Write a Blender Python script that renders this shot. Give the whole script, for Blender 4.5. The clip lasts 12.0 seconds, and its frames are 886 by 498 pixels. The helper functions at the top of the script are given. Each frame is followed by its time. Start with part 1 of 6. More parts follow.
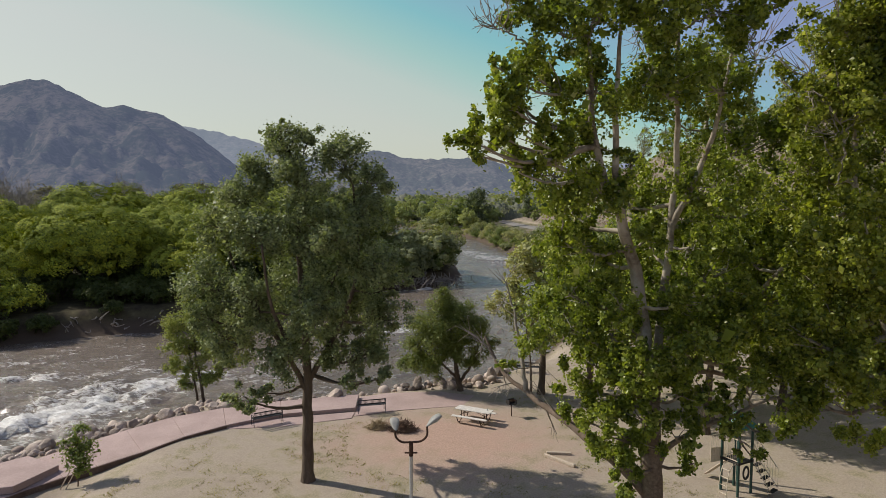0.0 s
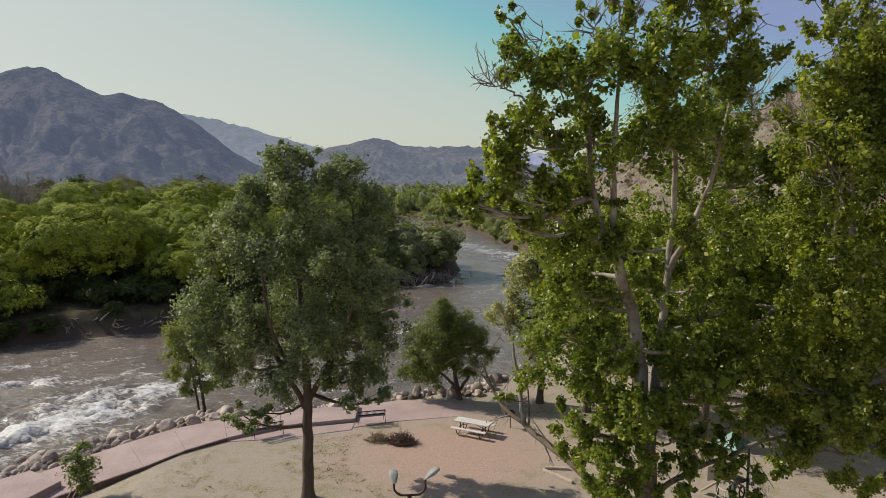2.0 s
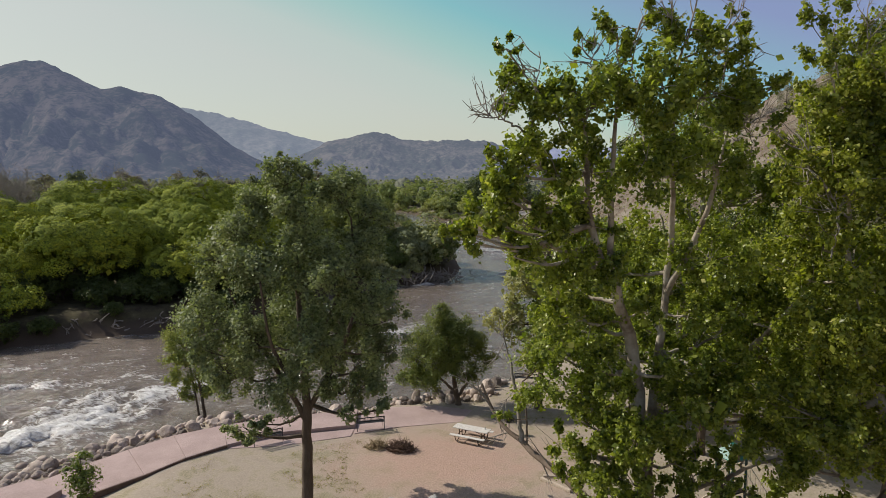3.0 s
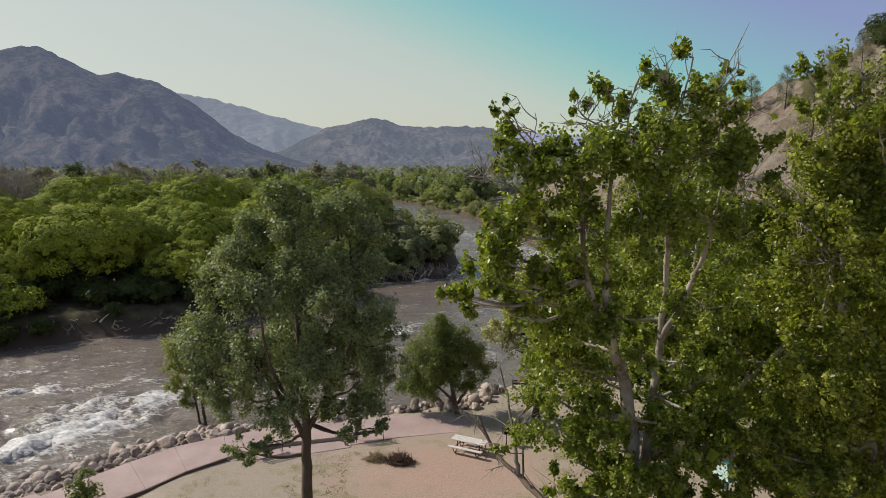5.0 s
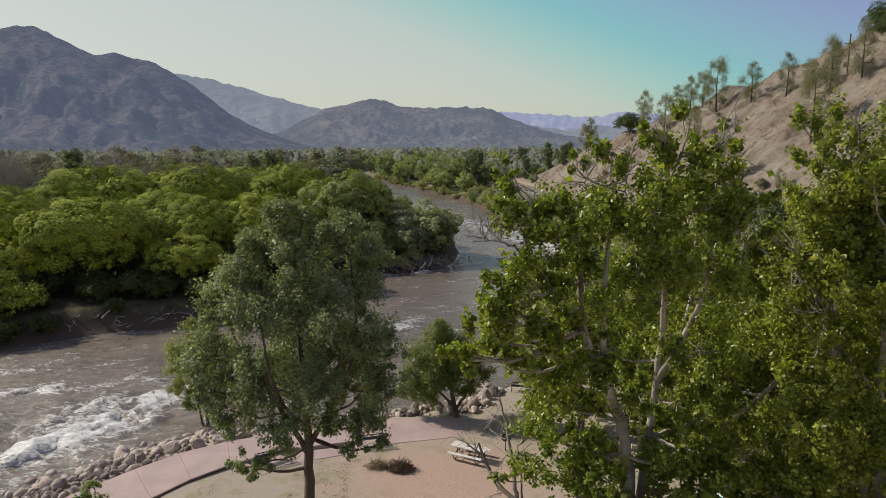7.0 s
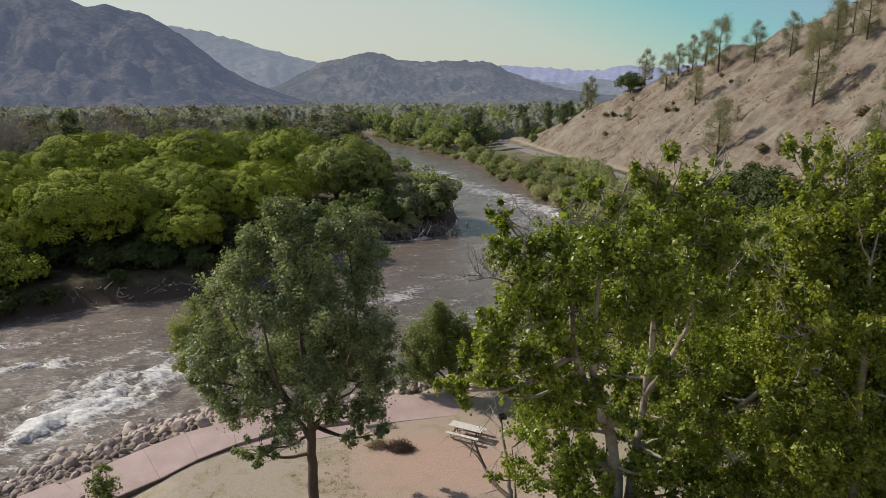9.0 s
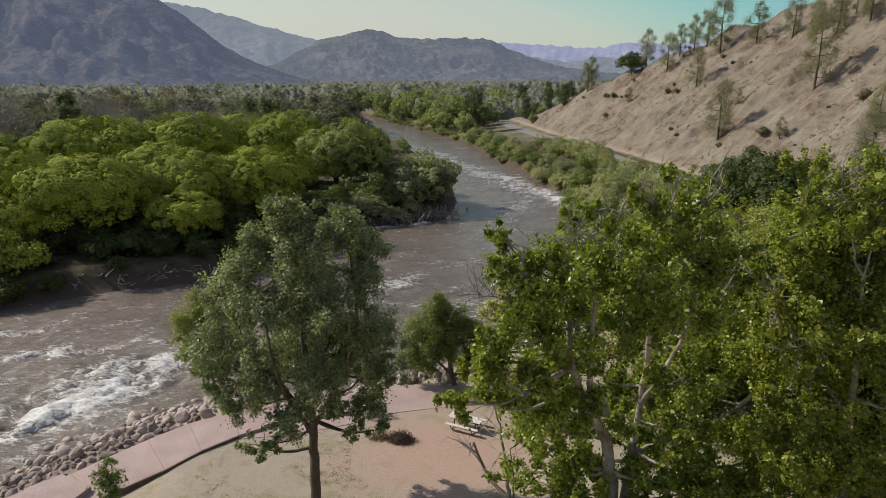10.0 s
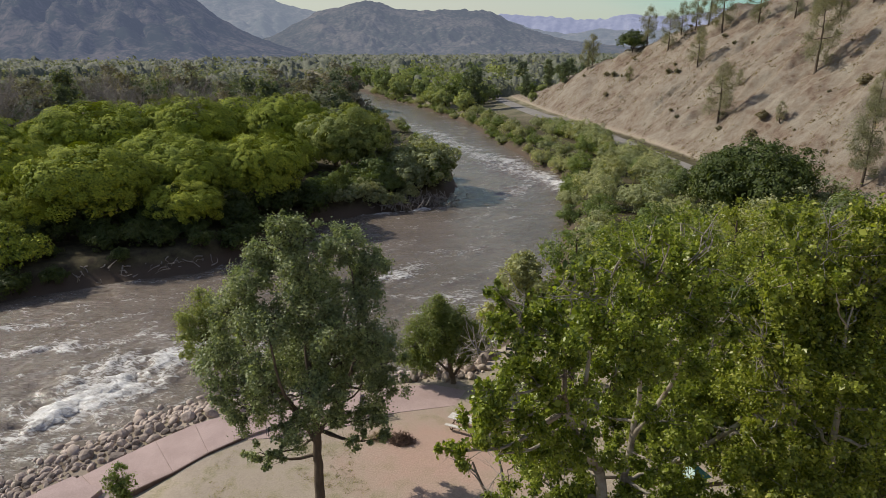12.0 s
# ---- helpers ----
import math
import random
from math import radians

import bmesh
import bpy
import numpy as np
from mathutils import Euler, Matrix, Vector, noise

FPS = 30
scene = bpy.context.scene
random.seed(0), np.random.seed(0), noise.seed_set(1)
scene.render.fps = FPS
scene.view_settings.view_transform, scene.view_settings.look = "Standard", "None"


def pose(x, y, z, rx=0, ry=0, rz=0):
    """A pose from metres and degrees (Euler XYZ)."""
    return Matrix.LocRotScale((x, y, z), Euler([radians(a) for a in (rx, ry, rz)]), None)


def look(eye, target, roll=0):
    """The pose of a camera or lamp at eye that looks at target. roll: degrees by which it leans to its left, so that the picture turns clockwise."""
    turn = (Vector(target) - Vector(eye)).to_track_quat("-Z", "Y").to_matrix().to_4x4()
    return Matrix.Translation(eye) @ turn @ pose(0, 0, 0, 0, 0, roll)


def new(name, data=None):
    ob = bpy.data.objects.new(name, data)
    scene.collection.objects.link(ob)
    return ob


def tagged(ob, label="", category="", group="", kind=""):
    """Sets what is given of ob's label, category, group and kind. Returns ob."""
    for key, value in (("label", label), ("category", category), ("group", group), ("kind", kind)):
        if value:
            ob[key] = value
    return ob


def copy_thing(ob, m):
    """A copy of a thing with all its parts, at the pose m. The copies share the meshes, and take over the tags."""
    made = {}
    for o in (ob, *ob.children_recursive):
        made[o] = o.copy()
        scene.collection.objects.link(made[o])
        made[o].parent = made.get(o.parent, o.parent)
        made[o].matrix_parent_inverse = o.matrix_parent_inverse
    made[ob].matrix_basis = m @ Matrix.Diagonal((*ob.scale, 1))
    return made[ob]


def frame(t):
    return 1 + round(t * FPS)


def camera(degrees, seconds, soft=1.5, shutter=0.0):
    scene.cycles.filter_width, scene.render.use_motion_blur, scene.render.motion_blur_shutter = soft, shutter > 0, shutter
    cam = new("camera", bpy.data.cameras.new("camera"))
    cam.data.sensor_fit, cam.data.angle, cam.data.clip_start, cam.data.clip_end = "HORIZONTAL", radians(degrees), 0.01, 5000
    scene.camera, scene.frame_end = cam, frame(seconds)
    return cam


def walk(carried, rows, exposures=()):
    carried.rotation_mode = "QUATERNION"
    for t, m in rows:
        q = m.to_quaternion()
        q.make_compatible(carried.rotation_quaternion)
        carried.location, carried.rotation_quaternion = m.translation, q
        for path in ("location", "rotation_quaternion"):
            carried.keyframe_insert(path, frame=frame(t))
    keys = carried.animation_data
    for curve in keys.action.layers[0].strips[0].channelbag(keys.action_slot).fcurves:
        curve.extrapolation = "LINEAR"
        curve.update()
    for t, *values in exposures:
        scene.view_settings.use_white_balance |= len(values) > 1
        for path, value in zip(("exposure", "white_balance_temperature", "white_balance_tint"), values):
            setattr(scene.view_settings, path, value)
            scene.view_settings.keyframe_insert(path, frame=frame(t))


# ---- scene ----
cam = camera(68.8, 12.0, soft=0.7)
# seconds, eye x, y, z, yaw, pitch
ROWS = [
    (0.0, 0.0, 0.0, 9.43, 0.0, -4.62),
    (0.5, 0.005, 0.009, 9.679, -0.005, -4.90),
    (1.0, 0.014, 0.016, 9.951, -0.005, -5.16),
    (1.5, 0.021, 0.022, 10.227, -0.007, -5.42),
    (2.0, 0.028, 0.032, 10.502, -0.013, -5.70),
    (2.5, 0.045, 0.042, 10.784, -0.023, -5.96),
    (3.0, 0.059, 0.060, 11.081, -0.038, -6.25),
    (5.0, 0.096, 0.081, 12.258, -0.121, -7.466),
    (5.5, 0.087, 0.088, 12.552, -0.125, -7.797),
    (6.0, 0.079, 0.093, 12.857, -0.135, -8.10),
    (6.5, 0.073, 0.090, 13.178, -0.152, -8.48),
    (8.5, 0.106, -0.003, 14.524, -0.238, -12.057),
    (9.0, 0.116, -0.018, 14.875, -0.259, -13.037),
    (9.5, 0.122, -0.020, 15.224, -0.274, -13.997),
    (10.0, 0.120, -0.024, 15.558, -0.281, -14.886),
    (10.5, 0.117, -0.027, 15.902, -0.293, -15.639),
    (11.0, 0.118, -0.039, 16.278, -0.315, -16.372),
    (11.5, 0.114, -0.053, 16.674, -0.340, -16.999),
    (12.0, 0.098, -0.061, 17.077, -0.350, -17.176),
]
UNIT = 1.45      # metres to one step of the plan below
walk(cam, [(t, pose(UNIT * x, UNIT * y, UNIT * z, 90 + pitch, 0, yaw)) for t, x, y, z, yaw, pitch in ROWS])

# ---- light: a clear late morning, the sun high on the far left ----
SUN_EL, SUN_AZ = 38.0, -70.0          # degrees; azimuth from ahead (+y), minus is left
world = bpy.data.worlds.new("sky")
scene.world = world
world.use_nodes = True
_n, _l = world.node_tree.nodes, world.node_tree.links
_sky = _n.new("ShaderNodeTexSky")
_sky.sky_type = "NISHITA"
_sky.sun_disc = False
_sky.sun_elevation = radians(SUN_EL)
_sky.sun_rotation = radians(SUN_AZ)
_sky.air_density, _sky.dust_density, _sky.ozone_density = 1.0, 1.5, 1.5
_n["Background"].inputs["Strength"].default_value = 0.12
# the clear sky's own colours: milky towards the sun's side, turning through turquoise to violet-blue away from it, deep blue overhead
_tc = _n.new("ShaderNodeTexCoord")
_dot = _n.new("ShaderNodeVectorMath")
_dot.operation = "DOT_PRODUCT"
_dot.inputs[1].default_value = (-0.34, 0.167, -0.927)
_l.new(_tc.outputs["Generated"], _dot.inputs[0])
_mr = _n.new("ShaderNodeMapRange")
_mr.inputs["From Min"].default_value, _mr.inputs["From Max"].default_value = -1.0, 0.15
_l.new(_dot.outputs["Value"], _mr.inputs["Value"])
_rp = _n.new("ShaderNodeValToRGB")
for _k in range(5):
    _rp.color_ramp.elements.new(0.5)
for _e, (_p, _c) in zip(_rp.color_ramp.elements, ((0.15, (1.7, 2.0, 3.0)), (0.45, (1.95, 2.3, 3.7)), (0.696, (2.1, 2.5, 4.4)), (0.805, (1.8, 4.35, 4.35)), (0.85, (3.0, 4.9, 4.2)), (0.895, (4.5, 5.1, 4.3)), (0.95, (4.9, 5.05, 4.3)))):
    _e.position, _e.color = _p, (*_c, 1)
_l.new(_mr.outputs["Result"], _rp.inputs["Fac"])
_mx = _n.new("ShaderNodeMix")
_mx.data_type = "RGBA"
_mx.inputs[0].default_value = 0.75
_l.new(_sky.outputs["Color"], _mx.inputs[6])
_l.new(_rp.outputs["Color"], _mx.inputs[7])
_l.new(_mx.outputs[2], _n["Background"].inputs["Color"])
sun = new("sun", bpy.data.lights.new("sun", "SUN"))
sun.data.energy, sun.data.angle, sun.data.color = 4.5, radians(0.5), (1.0, 0.93, 0.82)
_d = Vector((math.sin(radians(SUN_AZ)) * math.cos(radians(SUN_EL)), math.cos(radians(SUN_AZ)) * math.cos(radians(SUN_EL)), math.sin(radians(SUN_EL))))
sun.matrix_world = look(_d * 200, (0, 0, 0))
scene.view_settings.exposure = 0.0

# ---- helpers of this scene ----
rng = np.random.default_rng(7)


def _hash(ix, iy, seed):
    h = (ix.astype(np.int64) * 374761393 + iy.astype(np.int64) * 668265263 + seed * 1442695041) & 0xFFFFFFFF
    h = ((h ^ (h >> 13)) * 1274126177) & 0xFFFFFFFF
    return ((h ^ (h >> 16)) & 0xFFFF) / 65535.0


def vnoise(x, y, seed=0):
    """Value noise, 0 to 1, on arrays."""
    x, y = np.broadcast_arrays(np.asarray(x, float), np.asarray(y, float))
    ix, iy = np.floor(x), np.floor(y)
    fx, fy = x - ix, y - iy
    fx, fy = fx * fx * (3 - 2 * fx), fy * fy * (3 - 2 * fy)
    a, b = _hash(ix, iy, seed), _hash(ix + 1, iy, seed)
    c, d = _hash(ix, iy + 1, seed), _hash(ix + 1, iy + 1, seed)
    return (a * (1 - fx) + b * fx) * (1 - fy) + (c * (1 - fx) + d * fx) * fy


def fbm(x, y, seed=0, octaves=4, gain=0.5):
    total, amp, norm = 0.0, 1.0, 0.0
    for k in range(octaves):
        total = total + amp * vnoise(x * 2 ** k + 17.3 * k, y * 2 ** k - 9.1 * k, seed + k)
        norm += amp
        amp *= gain
    return total / norm


def smooth(a, b, x):
    t = np.clip((x - a) / (b - a), 0, 1)
    return t * t * (3 - 2 * t)


def mesh_of(name, verts, faces, shade=False):
    """A mesh from arrays: faces all with the same number of corners."""
    verts, faces = np.asarray(verts, np.float32), np.asarray(faces, np.int32)
    me = bpy.data.meshes.new(name)
    k = faces.shape[1]
    me.vertices.add(len(verts))
    me.vertices.foreach_set("co", verts.ravel())
    me.loops.add(faces.size)
    me.loops.foreach_set("vertex_index", faces.ravel())
    me.polygons.add(len(faces))
    me.polygons.foreach_set("loop_start", np.arange(0, faces.size, k, dtype=np.int32))
    me.polygons.foreach_set("loop_total", np.full(len(faces), k, np.int32))
    me.update(calc_edges=True)
    me.validate()
    if shade:
        me.polygons.foreach_set("use_smooth", np.ones(len(me.polygons), bool))
    return me


def mesh_part(name, me, material, parent=None, label=""):
    me.materials.append(material)
    ob = new(name, me)
    if parent is not None:
        ob.parent = parent
    return tagged(ob, label)


def part(name, bm, material, parent=None, label="", shade=False):
    """One mesh object from a bmesh, under a thing or a part."""
    me = bpy.data.meshes.new(name)
    bmesh.ops.recalc_face_normals(bm, faces=bm.faces)
    bm.to_mesh(me)
    bm.free()
    if shade:
        for p in me.polygons:
            p.use_smooth = True
    return mesh_part(name, me, material, parent, label)


def thing(name, at, label, category, group="", kind="", turn=0.0, metres=False):
    """The Empty of a thing; metres: its parts are given in metres, not in steps of the plan."""
    ob = new(name)
    ob.empty_display_size = 0.2
    ob.matrix_world = pose(*at, 0, 0, turn) @ Matrix.Scale(1 / UNIT if metres else 1.0, 4)
    return tagged(ob, label, category, group, kind)


def box(bm, size, at=(0, 0, 0), rot=(0, 0, 0), bevel=0.0):
    """A bevelled block added to bm."""
    made = bmesh.ops.create_cube(bm, size=1.0, matrix=pose(*at, *rot) @ Matrix.Diagonal((*size, 1)))
    if bevel:
        edges = list({e for v in made["verts"] for e in v.link_edges})
        bmesh.ops.bevel(bm, geom=edges, offset=bevel, segments=1, affect="EDGES", profile=0.5)
    return bm


class Tubes:
    """Tapered round tubes along lines, gathered into one mesh."""

    def __init__(self):
        self.v, self.f, self.n = [], [], 0

    def add(self, pts, radii, sides=7, rough=0.0):
        pts = np.asarray(pts, float)
        radii = np.asarray(radii, float)
        tang = np.gradient(pts, axis=0)
        tang /= np.linalg.norm(tang, axis=1)[:, None] + 1e-9
        ref = np.array([0.31, 0.95, 0.07])
        a = np.cross(tang, ref)
        a /= np.linalg.norm(a, axis=1)[:, None] + 1e-9
        b = np.cross(tang, a)
        ang = np.arange(sides) * 2 * np.pi / sides
        ring = a[:, None] * np.cos(ang)[None, :, None] + b[:, None] * np.sin(ang)[None, :, None]
        rr = radii[:, None] * (1 + rough * rng.uniform(-1, 1, (len(pts), sides)))
        self.v.append((pts[:, None] + ring * rr[..., None]).reshape(-1, 3))
        m = len(pts)
        i, j = np.meshgrid(np.arange(m - 1), np.arange(sides), indexing="ij")
        jn = (j + 1) % sides
        q = np.stack([i * sides + j, i * sides + jn, (i + 1) * sides + jn, (i + 1) * sides + j], -1).reshape(-1, 4)
        self.f.append(q + self.n)
        self.n += m * sides

    def mesh(self, name, shade=True):
        return mesh_of(name, np.concatenate(self.v), np.concatenate(self.f), shade)


def bend(points, n=8, wobble=0.0):
    """A smooth line through a few points, with a little wobble."""
    p = np.asarray(points, float)
    seg = np.r_[0, np.cumsum(np.linalg.norm(np.diff(p, axis=0), axis=1))]
    s = np.linspace(0, seg[-1], n)
    if len(p) > 2:
        tan = np.gradient(p, seg, axis=0)
        k = np.clip(np.searchsorted(seg, s, side="right") - 1, 0, len(p) - 2)
        h = (seg[k + 1] - seg[k])[:, None]
        u = ((s - seg[k])[:, None]) / h
        out = ((2 * u**3 - 3 * u**2 + 1) * p[k] + (u**3 - 2 * u**2 + u) * h * tan[k] + (-2 * u**3 + 3 * u**2) * p[k + 1] + (u**3 - u**2) * h * tan[k + 1])
    else:
        u = (s / seg[-1])[:, None]
        out = p[0] * (1 - u) + p[1] * u
    if wobble:
        w = rng.normal(0, wobble, (n, 3))
        w[0] = 0
        out = out + w
    return out


# leaf outlines: corners across (x), along (y), lift (z), and triangles
LEAVES = {
    "oval": (np.array([(0, -.5, 0), (.26, 0, .06), (0, .5, -.03), (-.26, 0, .06)]), np.array([(0, 1, 2), (0, 2, 3)])),
    "lobed": (np.array([(0, -.42, 0), (.22, -.3, .05), (.52, -.02, -.04), (.24, .12, .05), (0, .55, -.05), (-.24, .12, .05), (-.52, -.02, -.04), (-.22, -.3, .05)]),
              np.array([(0, 1, 7), (1, 2, 3), (7, 5, 6), (1, 3, 7), (7, 3, 5), (3, 4, 5)])),
    "kite": (np.array([(0, -.5, 0), (.40, .02, .09), (0, .5, -.05), (-.40, .02, .09)]), np.array([(0, 1, 2), (0, 2, 3)])),
    "broad": (np.array([(0, -.5, 0), (.48, -.05, .07), (.22, .2, -.02), (0, .55, -.06), (-.22, .2, -.02), (-.48, -.05, .07)]), np.array([(0, 1, 2), (0, 2, 4), (2, 3, 4), (0, 4, 5)])),
    "tuft": (np.array([(0, -.5, 0), (.12, .1, .05), (.3, .5, 0), (0, .2, .1), (-.3, .5, 0), (-.12, .1, .05)]), np.array([(0, 1, 5), (1, 2, 3), (5, 3, 4), (1, 3, 5)])),
}


def leaf_mesh(name, at, out, size, kind, up=0.6, spread=0.35, outward=0.45, loose=0.55):
    """Many small leaves: at their places, facing roughly outwards and up."""
    form, tri = LEAVES[kind]
    n = len(at)
    nor = rng.normal(0, loose, (n, 3)) + out * outward + np.array([0, 0, up])
    nor /= np.linalg.norm(nor, axis=1)[:, None] + 1e-9
    t = rng.normal(0, 1, (n, 3))
    t -= nor * (t * nor).sum(1)[:, None]
    t /= np.linalg.norm(t, axis=1)[:, None] + 1e-9
    b = np.cross(nor, t)
    s = size * np.exp(rng.normal(0, spread, n))
    v = at[:, None] + s[:, None, None] * (form[None, :, 0:1] * t[:, None] + form[None, :, 1:2] * b[:, None] + form[None, :, 2:3] * nor[:, None])
    f = (np.arange(n)[:, None, None] * len(form) + tri[None]).reshape(-1, 3)
    return mesh_of(name, v.reshape(-1, 3), f)


def lobe_points(lobes, count, clumps, fill, squash=0.85, inner=0.45, spray=0.0):
    """Places and outward ways of leaves, in small clumps near the shells of the lobes; and the clumps' centres."""
    lobes = np.asarray(lobes, float)
    weight = lobes[:, 3] ** 2.2
    weight /= weight.sum()
    at, out, hubs, own = [], [], [], []
    for i, (x, y, z, r) in enumerate(lobes):
        k = max(3, int(round(clumps * weight[i])))
        d = rng.normal(0, 1, (k, 3)) + np.array([0, 0, 0.25])
        d /= np.linalg.norm(d, axis=1)[:, None]
        rad = r * rng.uniform(inner, 1.05, k)
        c = np.array([x, y, z]) + d * rad[:, None] * np.array([1, 1, squash])
        m = max(1, int(count * weight[i] / k))
        sig = fill * r * rng.uniform(0.6, 1.3, k)
        p = c[:, None] + rng.normal(0, 1, (k, m, 3)) * sig[:, None, None]
        if spray:
            lean = d * 0.7 + np.array([0, 0, 0.75]) + rng.normal(0, 0.35, (k, 3))
            lean /= np.linalg.norm(lean, axis=1)[:, None]
            p = p + lean[:, None] * (r * spray * rng.uniform(-1, 1, (k, m)) ** 3 * rng.uniform(0.4, 1.3, (k, 1)))[..., None]
        at.append(p.reshape(-1, 3))
        out.append(np.repeat(d, m, 0))
        hubs.append(c)
        own += [i] * k
    return np.concatenate(at), np.concatenate(out), np.concatenate(hubs), np.array(own)


# ---- materials ----
def mat(name, rough=0.8, metal=0.0, spec=0.3):
    m = bpy.data.materials.new(name)
    m.use_nodes = True
    b = m.node_tree.nodes["Principled BSDF"]
    b.inputs["Roughness"].default_value = rough
    b.inputs["Metallic"].default_value = metal
    b.inputs["Specular IOR Level"].default_value = spec
    return m, m.node_tree.nodes, m.node_tree.links, b


def ramp(n, stops):
    r = n.new("ShaderNodeValToRGB")
    while len(r.color_ramp.elements) < len(stops):
        r.color_ramp.elements.new(0.5)
    for e, (p, c) in zip(r.color_ramp.elements, stops):
        e.position, e.color = p, (*c, 1)
    return r


def noise_node(n, l, scale, detail=4.0, rough=0.55, coords="Object", stretch=None):
    tc = n.new("ShaderNodeTexCoord")
    t = n.new("ShaderNodeTexNoise")
    t.inputs["Scale"].default_value, t.inputs["Detail"].default_value, t.inputs["Roughness"].default_value = scale, detail, rough
    if stretch:
        mp = n.new("ShaderNodeMapping")
        mp.inputs["Scale"].default_value = stretch
        l.new(tc.outputs[coords], mp.inputs["Vector"])
        l.new(mp.outputs["Vector"], t.inputs["Vector"])
    else:
        l.new(tc.outputs[coords], t.inputs["Vector"])
    return t


def mix(n, l, fac, a, b, how="MIX"):
    m = n.new("ShaderNodeMix")
    m.data_type, m.blend_type = "RGBA", how
    for sock, v in ((m.inputs[0], fac), (m.inputs[6], a), (m.inputs[7], b)):
        if isinstance(v, (int, float)):
            sock.default_value = v
        elif isinstance(v, tuple):
            sock.default_value = (*v, 1)
        else:
            l.new(v, sock)
    return m.outputs[2]


def add_bump(n, l, b, height, strength, distance):
    bp = n.new("ShaderNodeBump")
    bp.inputs["Strength"].default_value, bp.inputs["Distance"].default_value = strength, distance
    l.new(height, bp.inputs["Height"])
    l.new(bp.outputs["Normal"], b.inputs["Normal"])


def surface(name, a, b_, scale=3.0, fine=40.0, rough=0.85, bump=0.3, dist=0.01, metal=0.0, spec=0.3, stretch=None, per_object=0.0):
    """A worn surface of two colours, at two scales, with fine relief."""
    m, n, l, b = mat(name, rough, metal, spec)
    big, small = noise_node(n, l, scale, 4, 0.6, stretch=stretch), noise_node(n, l, fine, 5, 0.65, stretch=stretch)
    r = ramp(n, [(0.3, a), (0.7, b_)])
    l.new(big.outputs["Fac"], r.inputs["Fac"])
    g = ramp(n, [(0.25, (0.72, 0.72, 0.72)), (0.75, (1.18, 1.18, 1.18))])
    l.new(small.outputs["Fac"], g.inputs["Fac"])
    col = mix(n, l, 1.0, r.outputs["Color"], g.outputs["Color"], "MULTIPLY")
    if per_object:
        oi = n.new("ShaderNodeObjectInfo")
        g2 = ramp(n, [(0.0, (1 - per_object,) * 3), (1.0, (1 + per_object,) * 3)])
        l.new(oi.outputs["Random"], g2.inputs["Fac"])
        col = mix(n, l, 1.0, col, g2.outputs["Color"], "MULTIPLY")
    l.new(col, b.inputs["Base Color"])
    if bump:
        add_bump(n, l, b, small.outputs["Fac"], bump, dist)
    return m


def foliage(name, dark, light, yellow, through_=0.45, rough=0.5, patch=0.35, glow=(1.5, 1.5, 0.5)):
    """Leaves: each its own tint, glossy, with light passing through them."""
    m, n, l, b = mat(name, rough, 0.0, 0.35)
    geo = n.new("ShaderNodeNewGeometry")
    r = ramp(n, [(0.0, dark), (0.55, light), (0.93, light), (1.0, yellow)])
    l.new(geo.outputs["Random Per Island"], r.inputs["Fac"])
    nz = noise_node(n, l, patch, 3, 0.6)
    g = ramp(n, [(0.3, (0.75, 0.8, 0.8)), (0.7, (1.2, 1.15, 1.0))])
    l.new(nz.outputs["Fac"], g.inputs["Fac"])
    col = mix(n, l, 1.0, r.outputs["Color"], g.outputs["Color"], "MULTIPLY")
    oi = n.new("ShaderNodeObjectInfo")
    g2 = ramp(n, [(0.0, (0.82, 0.85, 0.85)), (1.0, (1.18, 1.12, 1.05))])
    l.new(oi.outputs["Random"], g2.inputs["Fac"])
    col = mix(n, l, 1.0, col, g2.outputs["Color"], "MULTIPLY")
    l.new(col, b.inputs["Base Color"])
    tr = n.new("ShaderNodeBsdfTranslucent")
    warm = mix(n, l, 1.0, col, glow, "MULTIPLY")
    l.new(warm, tr.inputs["Color"])
    ms = n.new("ShaderNodeMixShader")
    ms.inputs["Fac"].default_value = through_
    l.new(b.outputs["BSDF"], ms.inputs[1])
    l.new(tr.outputs["BSDF"], ms.inputs[2])
    l.new(ms.outputs["Shader"], n["Material Output"].inputs["Surface"])
    return m


SYC_LEAF = foliage("sycamore_leaf", (0.08, 0.115, 0.026), (0.295, 0.33, 0.06), (0.60, 0.57, 0.24), 0.42, 0.34, glow=(1.4, 1.5, 0.5))
ASH_LEAF = foliage("ash_leaf", (0.08, 0.11, 0.06), (0.255, 0.295, 0.165), (0.36, 0.39, 0.23), 0.34, 0.5, glow=(1.3, 1.4, 0.6))
WILLOW_LEAF = foliage("willow_leaf", (0.105, 0.155, 0.035), (0.34, 0.39, 0.045), (0.52, 0.51, 0.06), 0.05, 0.9)
PALE_WILLOW = foliage("pale_willow_leaf", (0.13, 0.17, 0.05), (0.29, 0.33, 0.10), (0.40, 0.42, 0.16), 0.25, 0.7)
PINE_LEAF = foliage("pine_needles", (0.08, 0.115, 0.03), (0.17, 0.21, 0.055), (0.25, 0.26, 0.08), 0.3, 0.6)
GREY_PINE = foliage("grey_pine_needles", (0.15, 0.155, 0.12), (0.23, 0.23, 0.18), (0.30, 0.28, 0.21), 0.35, 0.7)
# conifers and oaks up the valley: needles lightened, haze put into the colour
HAZY_PINE = foliage("hazed_conifer_needles", (0.07, 0.095, 0.06), (0.13, 0.16, 0.10), (0.18, 0.20, 0.13), 0.3, 0.7)
